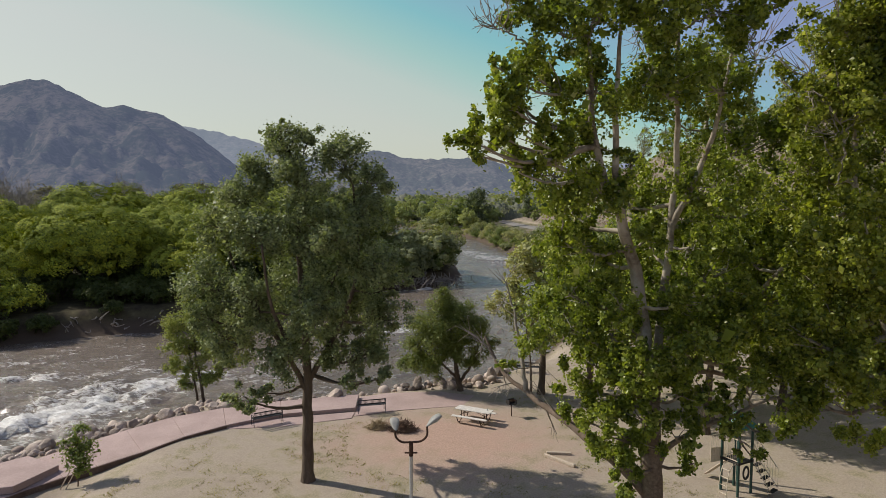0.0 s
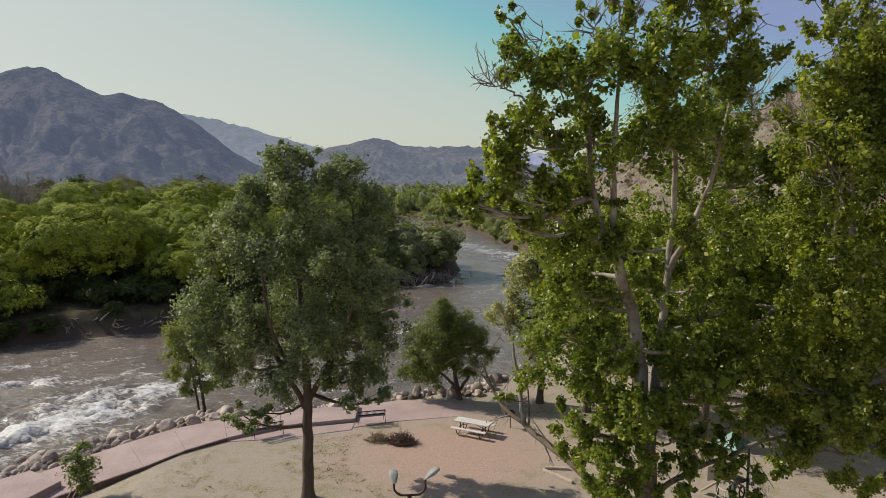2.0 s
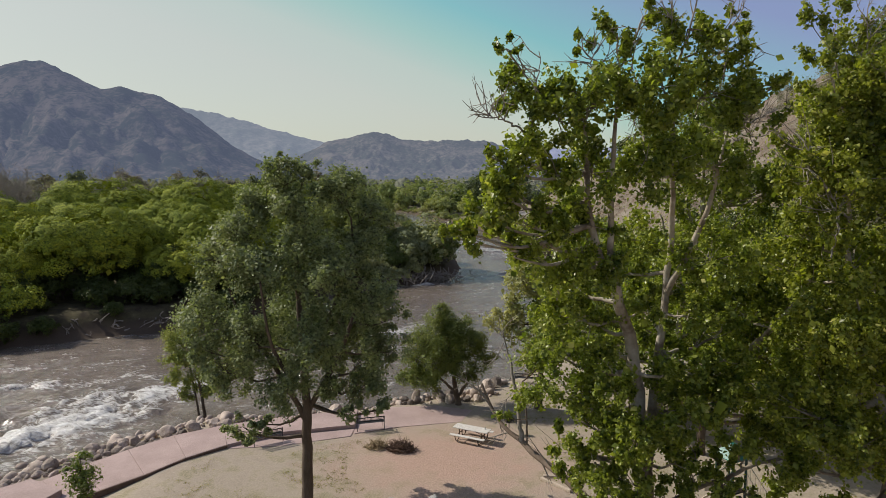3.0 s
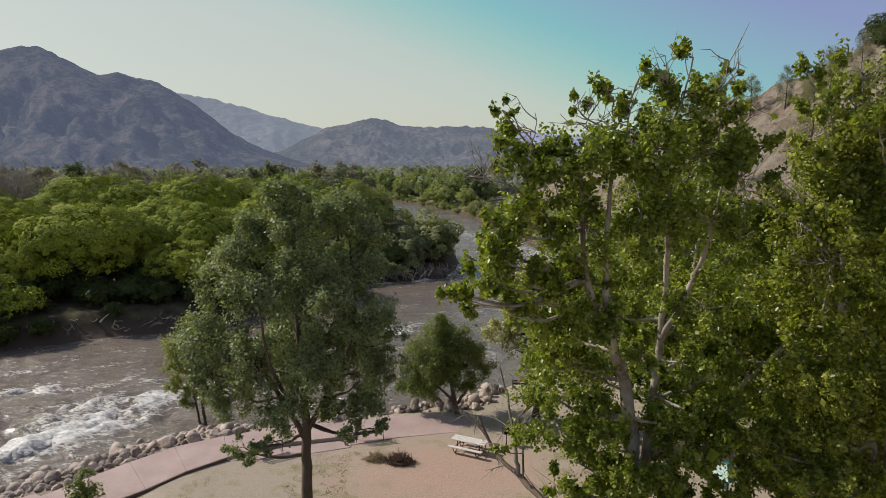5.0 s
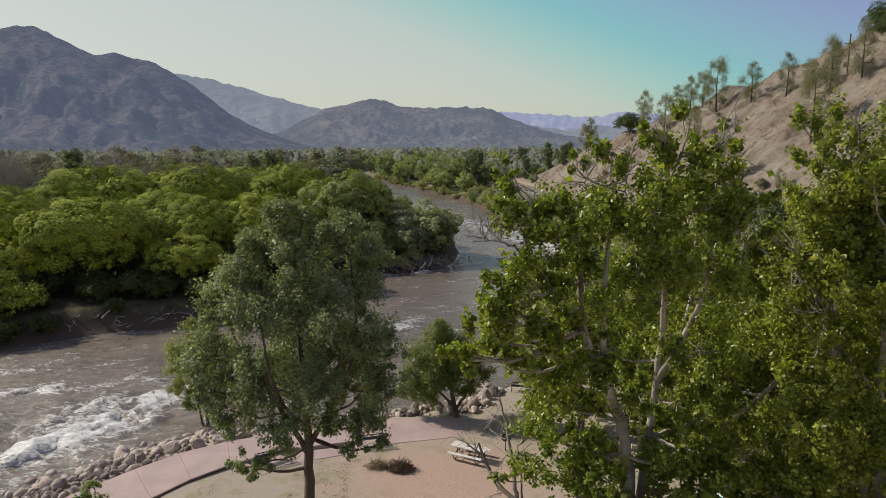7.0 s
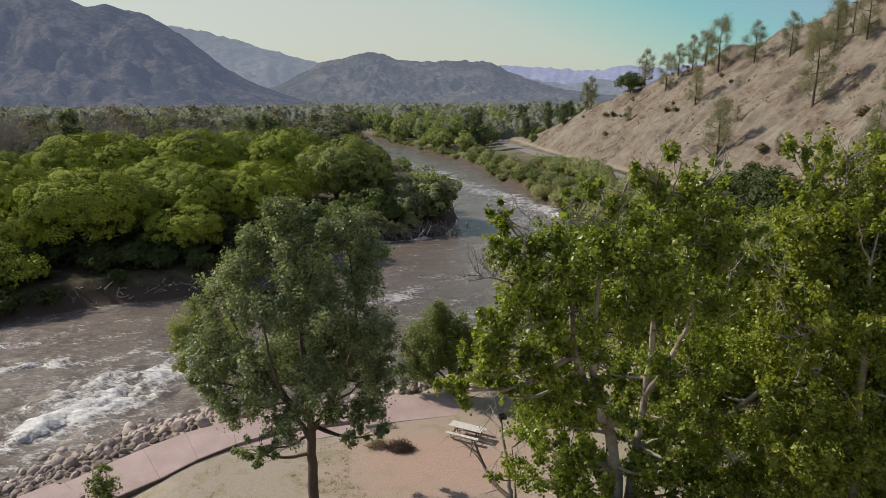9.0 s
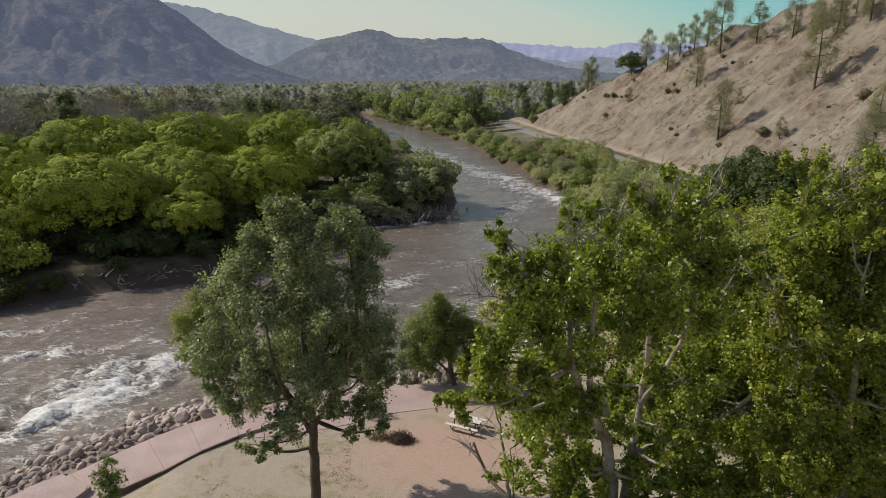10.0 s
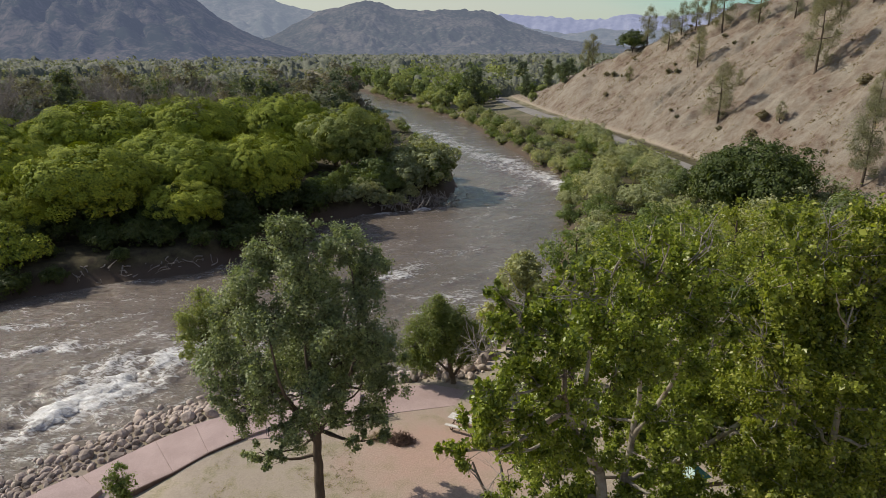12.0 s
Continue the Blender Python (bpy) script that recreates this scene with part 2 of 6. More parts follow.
SHRUB_LEAF = foliage("dry_shrub_leaf", (0.14, 0.125, 0.085), (0.22, 0.195, 0.135), (0.30, 0.26, 0.18), 0.3, 0.8)
OAK_LEAF = foliage("oak_leaf", (0.045, 0.065, 0.02), (0.085, 0.115, 0.03), (0.13, 0.15, 0.045), 0.3, 0.6)
BUSH_LEAF = foliage("bank_bush_leaf", (0.22, 0.24, 0.135), (0.34, 0.36, 0.21), (0.42, 0.42, 0.27), 0.3, 0.8)
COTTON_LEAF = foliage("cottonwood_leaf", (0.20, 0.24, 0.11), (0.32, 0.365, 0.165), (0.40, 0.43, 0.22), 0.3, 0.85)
# half-bare valley trees: grey-brown, lightened further in place of haze
VALLEY_LEAF = foliage("hazed_valley_leaf", (0.17, 0.155, 0.13), (0.25, 0.23, 0.19), (0.31, 0.275, 0.235), 0.2, 0.9)
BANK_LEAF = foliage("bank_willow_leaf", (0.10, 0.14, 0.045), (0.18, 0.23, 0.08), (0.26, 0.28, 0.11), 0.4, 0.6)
# far woods: distance haze painted in as a paler, greyer leaf
WOODS_LEAF = foliage("hazed_woods_leaf", (0.15, 0.175, 0.125), (0.24, 0.255, 0.195), (0.30, 0.29, 0.24), 0.2, 0.95, 0.012)
DARK_LEAF = foliage("dark_sycamore_leaf", (0.085, 0.118, 0.028), (0.285, 0.315, 0.06), (0.56, 0.53, 0.22), 0.43, 0.36, glow=(1.4, 1.5, 0.5))
# sycamore leaf darkened to carry the shade on the right-hand tree
SHADED_LEAF = foliage("shaded_sycamore_leaf", (0.055, 0.08, 0.022), (0.195, 0.23, 0.045), (0.38, 0.38, 0.12), 0.38, 0.42)
BARK = surface("grey_brown_bark", (0.07, 0.05, 0.035), (0.15, 0.115, 0.085), 4, 30, 0.9, 0.7, 0.02, stretch=(1, 1, 0.25))
LIMB = surface("brown_limb_bark", (0.11, 0.078, 0.055), (0.25, 0.19, 0.145), 3, 26, 0.9, 0.5, 0.012, stretch=(1, 1, 0.6))
DEAD_WOOD = surface("dead_grey_wood", (0.20, 0.17, 0.14), (0.36, 0.32, 0.27), 6, 40, 0.9, 0.4, 0.01)
def sycamore_bark():
    """Brown scaly bark at the foot, peeling to cream-white above."""
    m, n, l, b = mat("sycamore_bark", 0.85, 0.0, 0.2)
    big, small = noise_node(n, l, 2.2, 5, 0.65), noise_node(n, l, 18, 5, 0.7)
    pale = ramp(n, [(0.36, (0.17, 0.135, 0.10)), (0.5, (0.33, 0.285, 0.225)), (0.68, (0.48, 0.44, 0.37))])
    l.new(big.outputs["Fac"], pale.inputs["Fac"])
    brown = ramp(n, [(0.3, (0.085, 0.06, 0.042)), (0.7, (0.20, 0.155, 0.115))])
    l.new(small.outputs["Fac"], brown.inputs["Fac"])
    tc, sp = n.new("ShaderNodeTexCoord"), n.new("ShaderNodeSeparateXYZ")
    l.new(tc.outputs["Object"], sp.inputs[0])
    ad = n.new("ShaderNodeMath")
    ad.operation = "MULTIPLY_ADD"
    ad.inputs[1].default_value = 6.0
    l.new(big.outputs["Fac"], ad.inputs[0])
    l.new(sp.outputs["Z"], ad.inputs[2])
    mr = n.new("ShaderNodeMapRange")
    mr.inputs["From Min"].default_value, mr.inputs["From Max"].default_value = 7.0, 10.5
    l.new(ad.outputs["Value"], mr.inputs["Value"])
    col = mix(n, l, mr.outputs["Result"], brown.outputs["Color"], pale.outputs["Color"])
    l.new(col, b.inputs["Base Color"])
    add_bump(n, l, b, small.outputs["Fac"], 0.6, 0.02)
    return m


PALE_BARK = sycamore_bark()
CONCRETE = surface("pink_concrete", (0.36, 0.265, 0.24), (0.46, 0.345, 0.315), 0.8, 25, 0.85, 0.15, 0.004)
# slab riser: its dirt and its shade mixed into one dark brown
CONCRETE_EDGE = surface("shaded_dirty_riser", (0.10, 0.066, 0.052), (0.19, 0.13, 0.105), 3, 30, 0.9, 0.3, 0.01)
ROCK = surface("river_rock", (0.18, 0.14, 0.115), (0.44, 0.365, 0.31), 1.6, 14, 0.85, 0.5, 0.03, per_object=0.6)
ASPHALT = surface("worn_asphalt", (0.19, 0.175, 0.155), (0.27, 0.25, 0.225), 0.3, 20, 0.9, 0.2, 0.01)

# ---- the lie of the land ----
NEAR_BANK = [(-300, -60), (-60, -20), (-30, 9), (-20.3, 23.8), (-18.1, 27.8), (-16.1, 30.3), (-12.6, 32.4), (-8.7, 32.6), (-5.3, 33.4), (-2.2, 34.8), (0.7, 36.4), (4.2, 40), (7.5, 46), (11, 58), (15, 75), (18.6, 90), (17.9, 101), (13.7, 126), (7.8, 169), (-7, 223), (-32, 297), (-57, 381), (-120, 560)]
FAR_BANK = [(-150, 540), (-66, 341), (-33, 230), (-14, 180), (-1.5, 134), (2.2, 105), (2.9, 91), (2.2, 84), (-2.8, 77.5), (-8, 74.5), (-12.5, 71), (-16, 62), (-20, 54), (-25, 51.5), (-29, 49.5), (-33, 47), (-45, 42), (-80, 25), (-340, -20)]
RIVER = np.array(NEAR_BANK + FAR_BANK, float)
WATER = -1.65


def river_distance(x, y):
    """Metres to the river's edge; inside it minus."""
    x, y = np.asarray(x, float), np.asarray(y, float)
    best = np.full(x.shape, 1e9)
    inside = np.zeros(x.shape, bool)
    for (x0, y0), (x1, y1) in zip(RIVER, np.roll(RIVER, -1, 0)):
        dx, dy = x1 - x0, y1 - y0
        t = np.clip(((x - x0) * dx + (y - y0) * dy) / (dx * dx + dy * dy), 0, 1)
        best = np.minimum(best, np.hypot(x - x0 - t * dx, y - y0 - t * dy))
        if y0 != y1:
            inside ^= ((y0 > y) != (y1 > y)) & (x < (y - y0) * dx / dy + x0)
    return np.where(inside, -best, best)


ROAD = np.array([(40, -40), (41, 30), (38, 60), (35.5, 85), (34.5, 102), (32.5, 125), (28.5, 150), (25, 176), (22.5, 205), (19.5, 236), (14, 275), (0, 340), (-30, 430)], float)


def road_x(y):
    return np.interp(y, ROAD[:, 1], ROAD[:, 0])


CREST = np.array([(-60, 62), (20, 58), (60, 52), (90, 45), (120, 35), (128, 31), (140, 26), (152, 21.5), (165, 18), (181, 13.5), (192, 9.7), (210, 4.5), (230, 1.2), (245, 0.5)], float)


def land(x, y):
    """The ground's height."""
    x, y = np.asarray(x, float), np.asarray(y, float)
    d = river_distance(x, y)
    far = np.hypot(x, y)
    z = 0.9 * (fbm(x * 0.03, y * 0.03, 3) - 0.5) * smooth(45, 90, far) + 0.05 * (fbm(x * 0.4, y * 0.4, 5) - 0.5)
    z = z + smooth(40, 58, y) * smooth(5, -15, x) * 0.25
    # the hill on the right, above the road
    up = x - road_x(y) - 4.0
    top = np.interp(y, CREST[:, 0], CREST[:, 1])
    rise = 0.85 * np.maximum(up, 0)
    rough_ = (fbm(x * 0.07, y * 0.07, 11, 5, 0.6) - 0.5) * 4.0 + (fbm(y * 0.22 - x * 0.05, x * 0.05, 13, 5, 0.66) - 0.5) * 3.8 + (fbm(x * 0.5, y * 0.5, 23, 3, 0.6) - 0.5) * 0.9 - 1.2 * smooth(0.62, 0.8, fbm(x * 0.12, y * 0.2, 19, 3))
    k = 0.8
    crest = -np.log(np.exp(-k * rise) + np.exp(-k * np.maximum(top, 0.1))) / k
    fall = np.maximum(up - top / 0.85 - 3, 0) * 0.12
    hill = np.maximum(crest - fall, 0) + rough_ * smooth(0.5, 6, up) * smooth(0.5, 5, crest)
    z = z + np.where(up > 0, np.maximum(hill, 0), 0)
    z = z + smooth(30, 50, y) * smooth(-12, -2, up) * 1.0
    # the river's bed and its banks
    wide = 2.6 + 1.3 * smooth(44, 38, y)
    z = z - 0.6 * smooth(-10, -13.5, x) * smooth(34, 26, y)
    s = smooth(0, 1, d / wide)
    bed = WATER - 0.1 - 1.2 * smooth(0, 6, -d)
    return np.where(d < wide, bed * (1 - s) + z * s, z)


def ground_sheet():
    def axis(lo, hi, fine0, fine1, step, grow):
        c = list(np.arange(fine0, fine1 + 1e-6, step))
        s, v = step, fine1
        while v < hi:
            s *= grow
            v += s
            c.append(v)
        s, v = step, fine0
        while v > lo:
            s *= grow
            v -= s
            c.insert(0, v)
        return np.array(c)
    xs, ys = axis(-4600, 4600, -30, 70, 0.6, 1.09), axis(-1500, 4700, 14, 130, 0.6, 1.07)
    X, Y = np.meshgrid(xs, ys, indexing="ij")
    Z = land(X, Y)
    n, m = X.shape
    i, j = np.meshgrid(np.arange(n - 1), np.arange(m - 1), indexing="ij")
    a = i * m + j
    return mesh_of("ground", np.stack([X, Y, Z], -1).reshape(-1, 3), np.stack([a, a + m, a + m + 1, a + 1], -1).reshape(-1, 4), True)


def ground_material():
    m, n, l, b = mat("earth", 0.95, 0.0, 0.15)
    wide, mid, fine = noise_node(n, l, 0.12, 4, 0.6), noise_node(n, l, 0.9, 5, 0.65), noise_node(n, l, 14, 5, 0.7)
    sand = ramp(n, [(0.3, (0.33, 0.275, 0.215)), (0.7, (0.44, 0.37, 0.295))])
    l.new(mid.outputs["Fac"], sand.inputs["Fac"])
    grass = ramp(n, [(0.35, (0.26, 0.23, 0.145)), (0.7, (0.37, 0.315, 0.225))])
    l.new(fine.outputs["Fac"], grass.inputs["Fac"])
    where = ramp(n, [(0.48, (0, 0, 0)), (0.62, (1, 1, 1))])
    l.new(mid.outputs["Fac"], where.inputs["Fac"])
    col = mix(n, l, where.outputs["Color"], sand.outputs["Color"], grass.outputs["Color"])
    # red-pink crushed stone round the picnic place
    tc = n.new("ShaderNodeTexCoord")
    mp = n.new("ShaderNodeMapping")
    mp.vector_type = "TEXTURE"
    mp.inputs["Location"].default_value, mp.inputs["Scale"].default_value = (0.3, 24.5, 0), (6.0, 4.6, 4)
    l.new(tc.outputs["Object"], mp.inputs["Vector"])
    ln = n.new("ShaderNodeVectorMath")
    ln.operation = "LENGTH"
    l.new(mp.outputs["Vector"], ln.inputs[0])
    ad = n.new("ShaderNodeMath")
    ad.operation = "MULTIPLY_ADD"
    ad.inputs[1].default_value, ad.inputs[2].default_value = 1.1, -0.55
    l.new(mid.outputs["Fac"], ad.inputs[0])
    sm = n.new("ShaderNodeMath")
    l.new(ln.outputs["Value"], sm.inputs[0])
    l.new(ad.outputs["Value"], sm.inputs[1])
    pk = ramp(n, [(0.25, (0.9, 0.9, 0.9)), (1.0, (0, 0, 0))])
    l.new(sm.outputs["Value"], pk.inputs["Fac"])
    pink = ramp(n, [(0.3, (0.40, 0.265, 0.205)), (0.7, (0.50, 0.345, 0.275))])
    l.new(fine.outputs["Fac"], pink.inputs["Fac"])
    col = mix(n, l, pk.outputs["Color"], col, pink.outputs["Color"])
    # dry straw-coloured slopes of the hill, with bare red-brown earth
    sp = n.new("ShaderNodeSeparateXYZ")
    l.new(tc.outputs["Object"], sp.inputs[0])
    hi = n.new("ShaderNodeMapRange")
    hi.inputs["From Min"].default_value, hi.inputs["From Max"].default_value = 0.9, 2.0
    l.new(sp.outputs["Z"], hi.inputs["Value"])
    hn = noise_node(n, l, 0.16, 6, 0.7)
    dry = ramp(n, [(0.36, (0.10, 0.06, 0.042)), (0.45, (0.185, 0.14, 0.105)), (0.52, (0.238, 0.20, 0.156)), (0.64, (0.292, 0.26, 0.208))])
    hs = noise_node(n, l, 0.9, 7, 0.8)
    hm = n.new("ShaderNodeMath")
    hm.operation = "MULTIPLY_ADD"
    hm.inputs[1].default_value = 0.5
    l.new(hs.outputs["Fac"], hm.inputs[0])
    hh = n.new("ShaderNodeMath")
    hh.operation = "MULTIPLY"
    hh.inputs[1].default_value = 0.5
    l.new(hn.outputs["Fac"], hh.inputs[0])
    l.new(hh.outputs["Value"], hm.inputs[2])
    l.new(hm.outputs["Value"], dry.inputs["Fac"])
    col = mix(n, l, hi.outputs["Result"], col, dry.outputs["Color"])
    # leaf litter and weeds across the river and along the far banks
    over = n.new("ShaderNodeMapRange")
    over.inputs["From Min"].default_value, over.inputs["From Max"].default_value = 40.0, 44.0
    l.new(sp.outputs["Y"], over.inputs["Value"])
    flat = n.new("ShaderNodeMapRange")
    flat.inputs["From Min"].default_value, flat.inputs["From Max"].default_value = 1.3, 1.0
    l.new(sp.outputs["Z"], flat.inputs["Value"])
    both = n.new("ShaderNodeMath")
    both.operation = "MULTIPLY"
    l.new(over.outputs["Result"], both.inputs[0])
    l.new(flat.outputs["Result"], both.inputs[1])
    litter = ramp(n, [(0.35, (0.05, 0.04, 0.027)), (0.55, (0.09, 0.078, 0.042)), (0.75, (0.145, 0.125, 0.07))])
    l.new(mid.outputs["Fac"], litter.inputs["Fac"])
    col = mix(n, l, both.outputs["Value"], col, litter.outputs["Color"])
    # dry pasture up the valley
    past = n.new("ShaderNodeMapRange")
    past.inputs["From Min"].default_value, past.inputs["From Max"].default_value = 150.0, 190.0
    l.new(sp.outputs["Y"], past.inputs["Value"])
    pf = n.new("ShaderNodeMath")
    pf.operation = "MULTIPLY"
    l.new(past.outputs["Result"], pf.inputs[0])
    l.new(flat.outputs["Result"], pf.inputs[1])
    field = ramp(n, [(0.38, (0.13, 0.125, 0.075)), (0.52, (0.19, 0.17, 0.11)), (0.66, (0.30, 0.26, 0.18))])
    l.new(wide.outputs["Fac"], field.inputs["Fac"])
    col = mix(n, l, pf.outputs["Value"], col, field.outputs["Color"])
    # dark wet soil by the water
    lo = n.new("ShaderNodeMapRange")
    lo.inputs["From Min"].default_value, lo.inputs["From Max"].default_value = -0.35, -1.1
    l.new(sp.outputs["Z"], lo.inputs["Value"])
    col = mix(n, l, lo.outputs["Result"], col, (0.10, 0.075, 0.055))
    g = ramp(n, [(0.25, (0.75, 0.75, 0.75)), (0.75, (1.15, 1.15, 1.15))])
    l.new(fine.outputs["Fac"], g.inputs["Fac"])
    col = mix(n, l, 1.0, col, g.outputs["Color"], "MULTIPLY")
    l.new(col, b.inputs["Base Color"])
    hb = n.new("ShaderNodeMath")
    hb.operation = "MULTIPLY"
    l.new(hs.outputs["Fac"], hb.inputs[0])
    l.new(hi.outputs["Result"], hb.inputs[1])
    ht = n.new("ShaderNodeMath")
    ht.operation = "MULTIPLY_ADD"
    ht.inputs[1].default_value = 14.0
    l.new(hb.outputs["Value"], ht.inputs[0])
    l.new(fine.outputs["Fac"], ht.inputs[2])
    add_bump(n, l, b, ht.outputs["Value"], 0.6, 0.06)
    return m


ground = mesh_part("ground", ground_sheet(), ground_material())
tagged(ground, "sandy ground with dry grass and a bare hillside", "ground", "", "structure")


# ---- the river ----
def rapids(x, y):
    """How broken the water is, 0 to 1."""
    r = np.zeros(x.shape)
    for cx, cy, a, la, lb, s in ((-20.5, 33.0, 42, 9.5, 5.0, 0.16), (-18.4, 33.8, 61, 5.6, 2.4, 0.82), (-20.7, 30.0, 66, 2.4, 1.5, 0.95), (-23.0, 31.0, 40, 3.5, 2.2, 0.32), (-17.8, 37.2, 28, 5.0, 2.0, 0.62), (-20.4, 32.2, 50, 2.4, 1.5, 0.75), (-20.8, 34.6, 65, 2.6, 1.4, 0.6), (-15.0, 39.4, 35, 3.5, 1.2, 0.65), (-23, 39, 15, 6, 1.2, 0.45), (-27, 42.5, 12, 6, 1.0, 0.45), (-22, 28.5, 40, 3.0, 1.6, 0.45), (16.6, 95, 100, 11, 1.8, 0.85), (12.2, 112, 110, 14, 2.2, 0.6), (13.0, 101, 112, 10, 3.6, 0.5), (9.0, 114, 112, 13, 3.4, 0.55), (4.5, 131, 110, 14, 3.0, 0.5), (-1, 152, 110, 16, 3.0, 0.45), (11, 88, 60, 5, 2.0, 0.4), (1, 47, 70, 6, 2.2, 0.35), (-3.6, 52.5, 50, 4, 1.6, 0.5), (3, 60, 20, 3, 1.0, 0.45), (-1.5, 77, 25, 3.5, 0.5, 0.7), (-5.5, 75, 20, 3.5, 0.5, 0.5)):
        c, s_ = math.cos(radians(a)), math.sin(radians(a))
        u, v = (x - cx) * c + (y - cy) * s_, -(x - cx) * s_ + (y - cy) * c
        r = np.maximum(r, s * np.exp(-(u / la) ** 2 - (v / lb) ** 2))
    return r


def water_sheet(x0, x1, y0, y1, step):
    xs, ys = np.arange(x0, x1 + step / 2, step), np.arange(y0, y1 + step / 2, step)
    X, Y = np.meshgrid(xs, ys, indexing="ij")
    R = rapids(X, Y)
    A = np.radians(28) + 0 * X
    U, V = X * np.cos(A) + Y * np.sin(A), -X * np.sin(A) + Y * np.cos(A)
    wx, wy = fbm(X * 0.25, Y * 0.25, 31) * 3, fbm(X * 0.25, Y * 0.25, 37) * 3
    n1, n2 = fbm(U * 0.45 + wx, V * 0.8 + wy, 41), fbm(U * 1.4 + wx, V * 2.4 + wy, 47)
    ridge = 1 - np.abs(2 * fbm(U * 0.55 + wx * 1.5, V * 1.1 + wy, 53, 5, 0.55) - 1)
    Z = WATER + (n1 - 0.5) * (0.18 + 0.6 * R) + (n2 - 0.5) * (0.12 + 0.9 * R) + R * 0.1 + np.exp(-((X + 22) / 8) ** 2 - ((Y - 33) / 7) ** 2) * (0.1 * (n1 - 0.5) + 0.3 * (n2 - 0.5))
    foam = np.clip(0.09 + 0.92 * R + 0.9 * (n1 - 0.5) + 0.5 * (ridge - 0.75) + (0.25 + 0.7 * R) * (n2 - 0.5), 0, 1)
    D = river_distance(X, Y)
    n, m = X.shape
    i, j = np.meshgrid(np.arange(n - 1), np.arange(m - 1), indexing="ij")
    a = (i * m + j)[D[:-1, :-1] < 1.2 + step]
    f = np.stack([a, a + m, a + m + 1, a + 1], -1)
    used, inv = np.unique(f, return_inverse=True)
    me = mesh_of("river", np.stack([X, Y, Z], -1).reshape(-1, 3)[used], inv.reshape(f.shape), True)
    at = me.attributes.new("foam", "FLOAT", "POINT")
    at.data.foreach_set("value", foam.ravel()[used].astype(np.float32))
    return me


def water_material():
    """Muddy water; thin threads of foam everywhere, thick where the water breaks."""
    m, n, l, b = mat("muddy_water", 0.12, 0.0, 0.5)
    at = n.new("ShaderNodeAttribute")
    at.attribute_name = "foam"
    tc = n.new("ShaderNodeTexCoord")
    mp = n.new("ShaderNodeMapping")
    mp.inputs["Rotation"].default_value, mp.inputs["Scale"].default_value = (0, 0, radians(-28)), (0.55, 1.25, 1)
    l.new(tc.outputs["Object"], mp.inputs["Vector"])

    def threads(scale, warp):
        t = n.new("ShaderNodeTexNoise")
        t.inputs["Scale"].default_value, t.inputs["Detail"].default_value, t.inputs["Roughness"].default_value, t.inputs["Distortion"].default_value = scale, 7, 0.62, warp
        l.new(mp.outputs["Vector"], t.inputs["Vector"])
        return t

    def calc(op, x, y, z=0.0):
        q = n.new("ShaderNodeMath")
        q.operation = op
        for k, v in enumerate((x, y, z)):
            if isinstance(v, (int, float)):
                q.inputs[k].default_value = v
            else:
                l.new(v, q.inputs[k])
        return q.outputs["Value"]
    coarse, fine = threads(0.7, 1.8), threads(3.2, 1.2)
    off = calc("ABSOLUTE", calc("MULTIPLY_ADD", coarse.outputs["Fac"], 2.0, -1.0), 0.0)
    thread = calc("SUBTRACT", 1.0, off)
    both = calc("MULTIPLY_ADD", fine.outputs["Fac"], 1.05, calc("MULTIPLY_ADD", thread, 0.5, -0.075))
    level = calc("MULTIPLY_ADD", at.outputs["Fac"], 0.46, both)
    mr = n.new("ShaderNodeMapRange")
    mr.inputs["From Min"].default_value, mr.inputs["From Max"].default_value = 1.08, 1.46
    l.new(level, mr.inputs["Value"])
    mask = mr.outputs["Result"]
    mud = noise_node(n, l, 0.22, 5, 0.6, stretch=(0.6, 1.0, 1))
    br = ramp(n, [(0.3, (0.125, 0.10, 0.075)), (0.7, (0.195, 0.16, 0.126))])
    l.new(mud.outputs["Fac"], br.inputs["Fac"])
    col = mix(n, l, mask, br.outputs["Color"], (0.78, 0.77, 0.74))
    l.new(col, b.inputs["Base Color"])
    rg = n.new("ShaderNodeMapRange")
    rg.inputs["To Min"].default_value, rg.inputs["To Max"].default_value = 0.16, 0.8
    l.new(mask, rg.inputs["Value"])
    l.new(rg.outputs["Result"], b.inputs["Roughness"])
    add_bump(n, l, b, calc("MULTIPLY_ADD", fine.outputs["Fac"], 0.5, coarse.outputs["Fac"]), 0.8, 0.35)
    return m


WATER_MAT = water_material()
tagged(mesh_part("river", water_sheet(-62, 22, 14, 112, 0.28), WATER_MAT), "muddy brown river with white rapids", "river", "", "structure")
tagged(mesh_part("river_upstream", water_sheet(-90, 20, 112, 400, 1.1), WATER_MAT), "muddy brown river winding up the valley", "river", "", "structure")


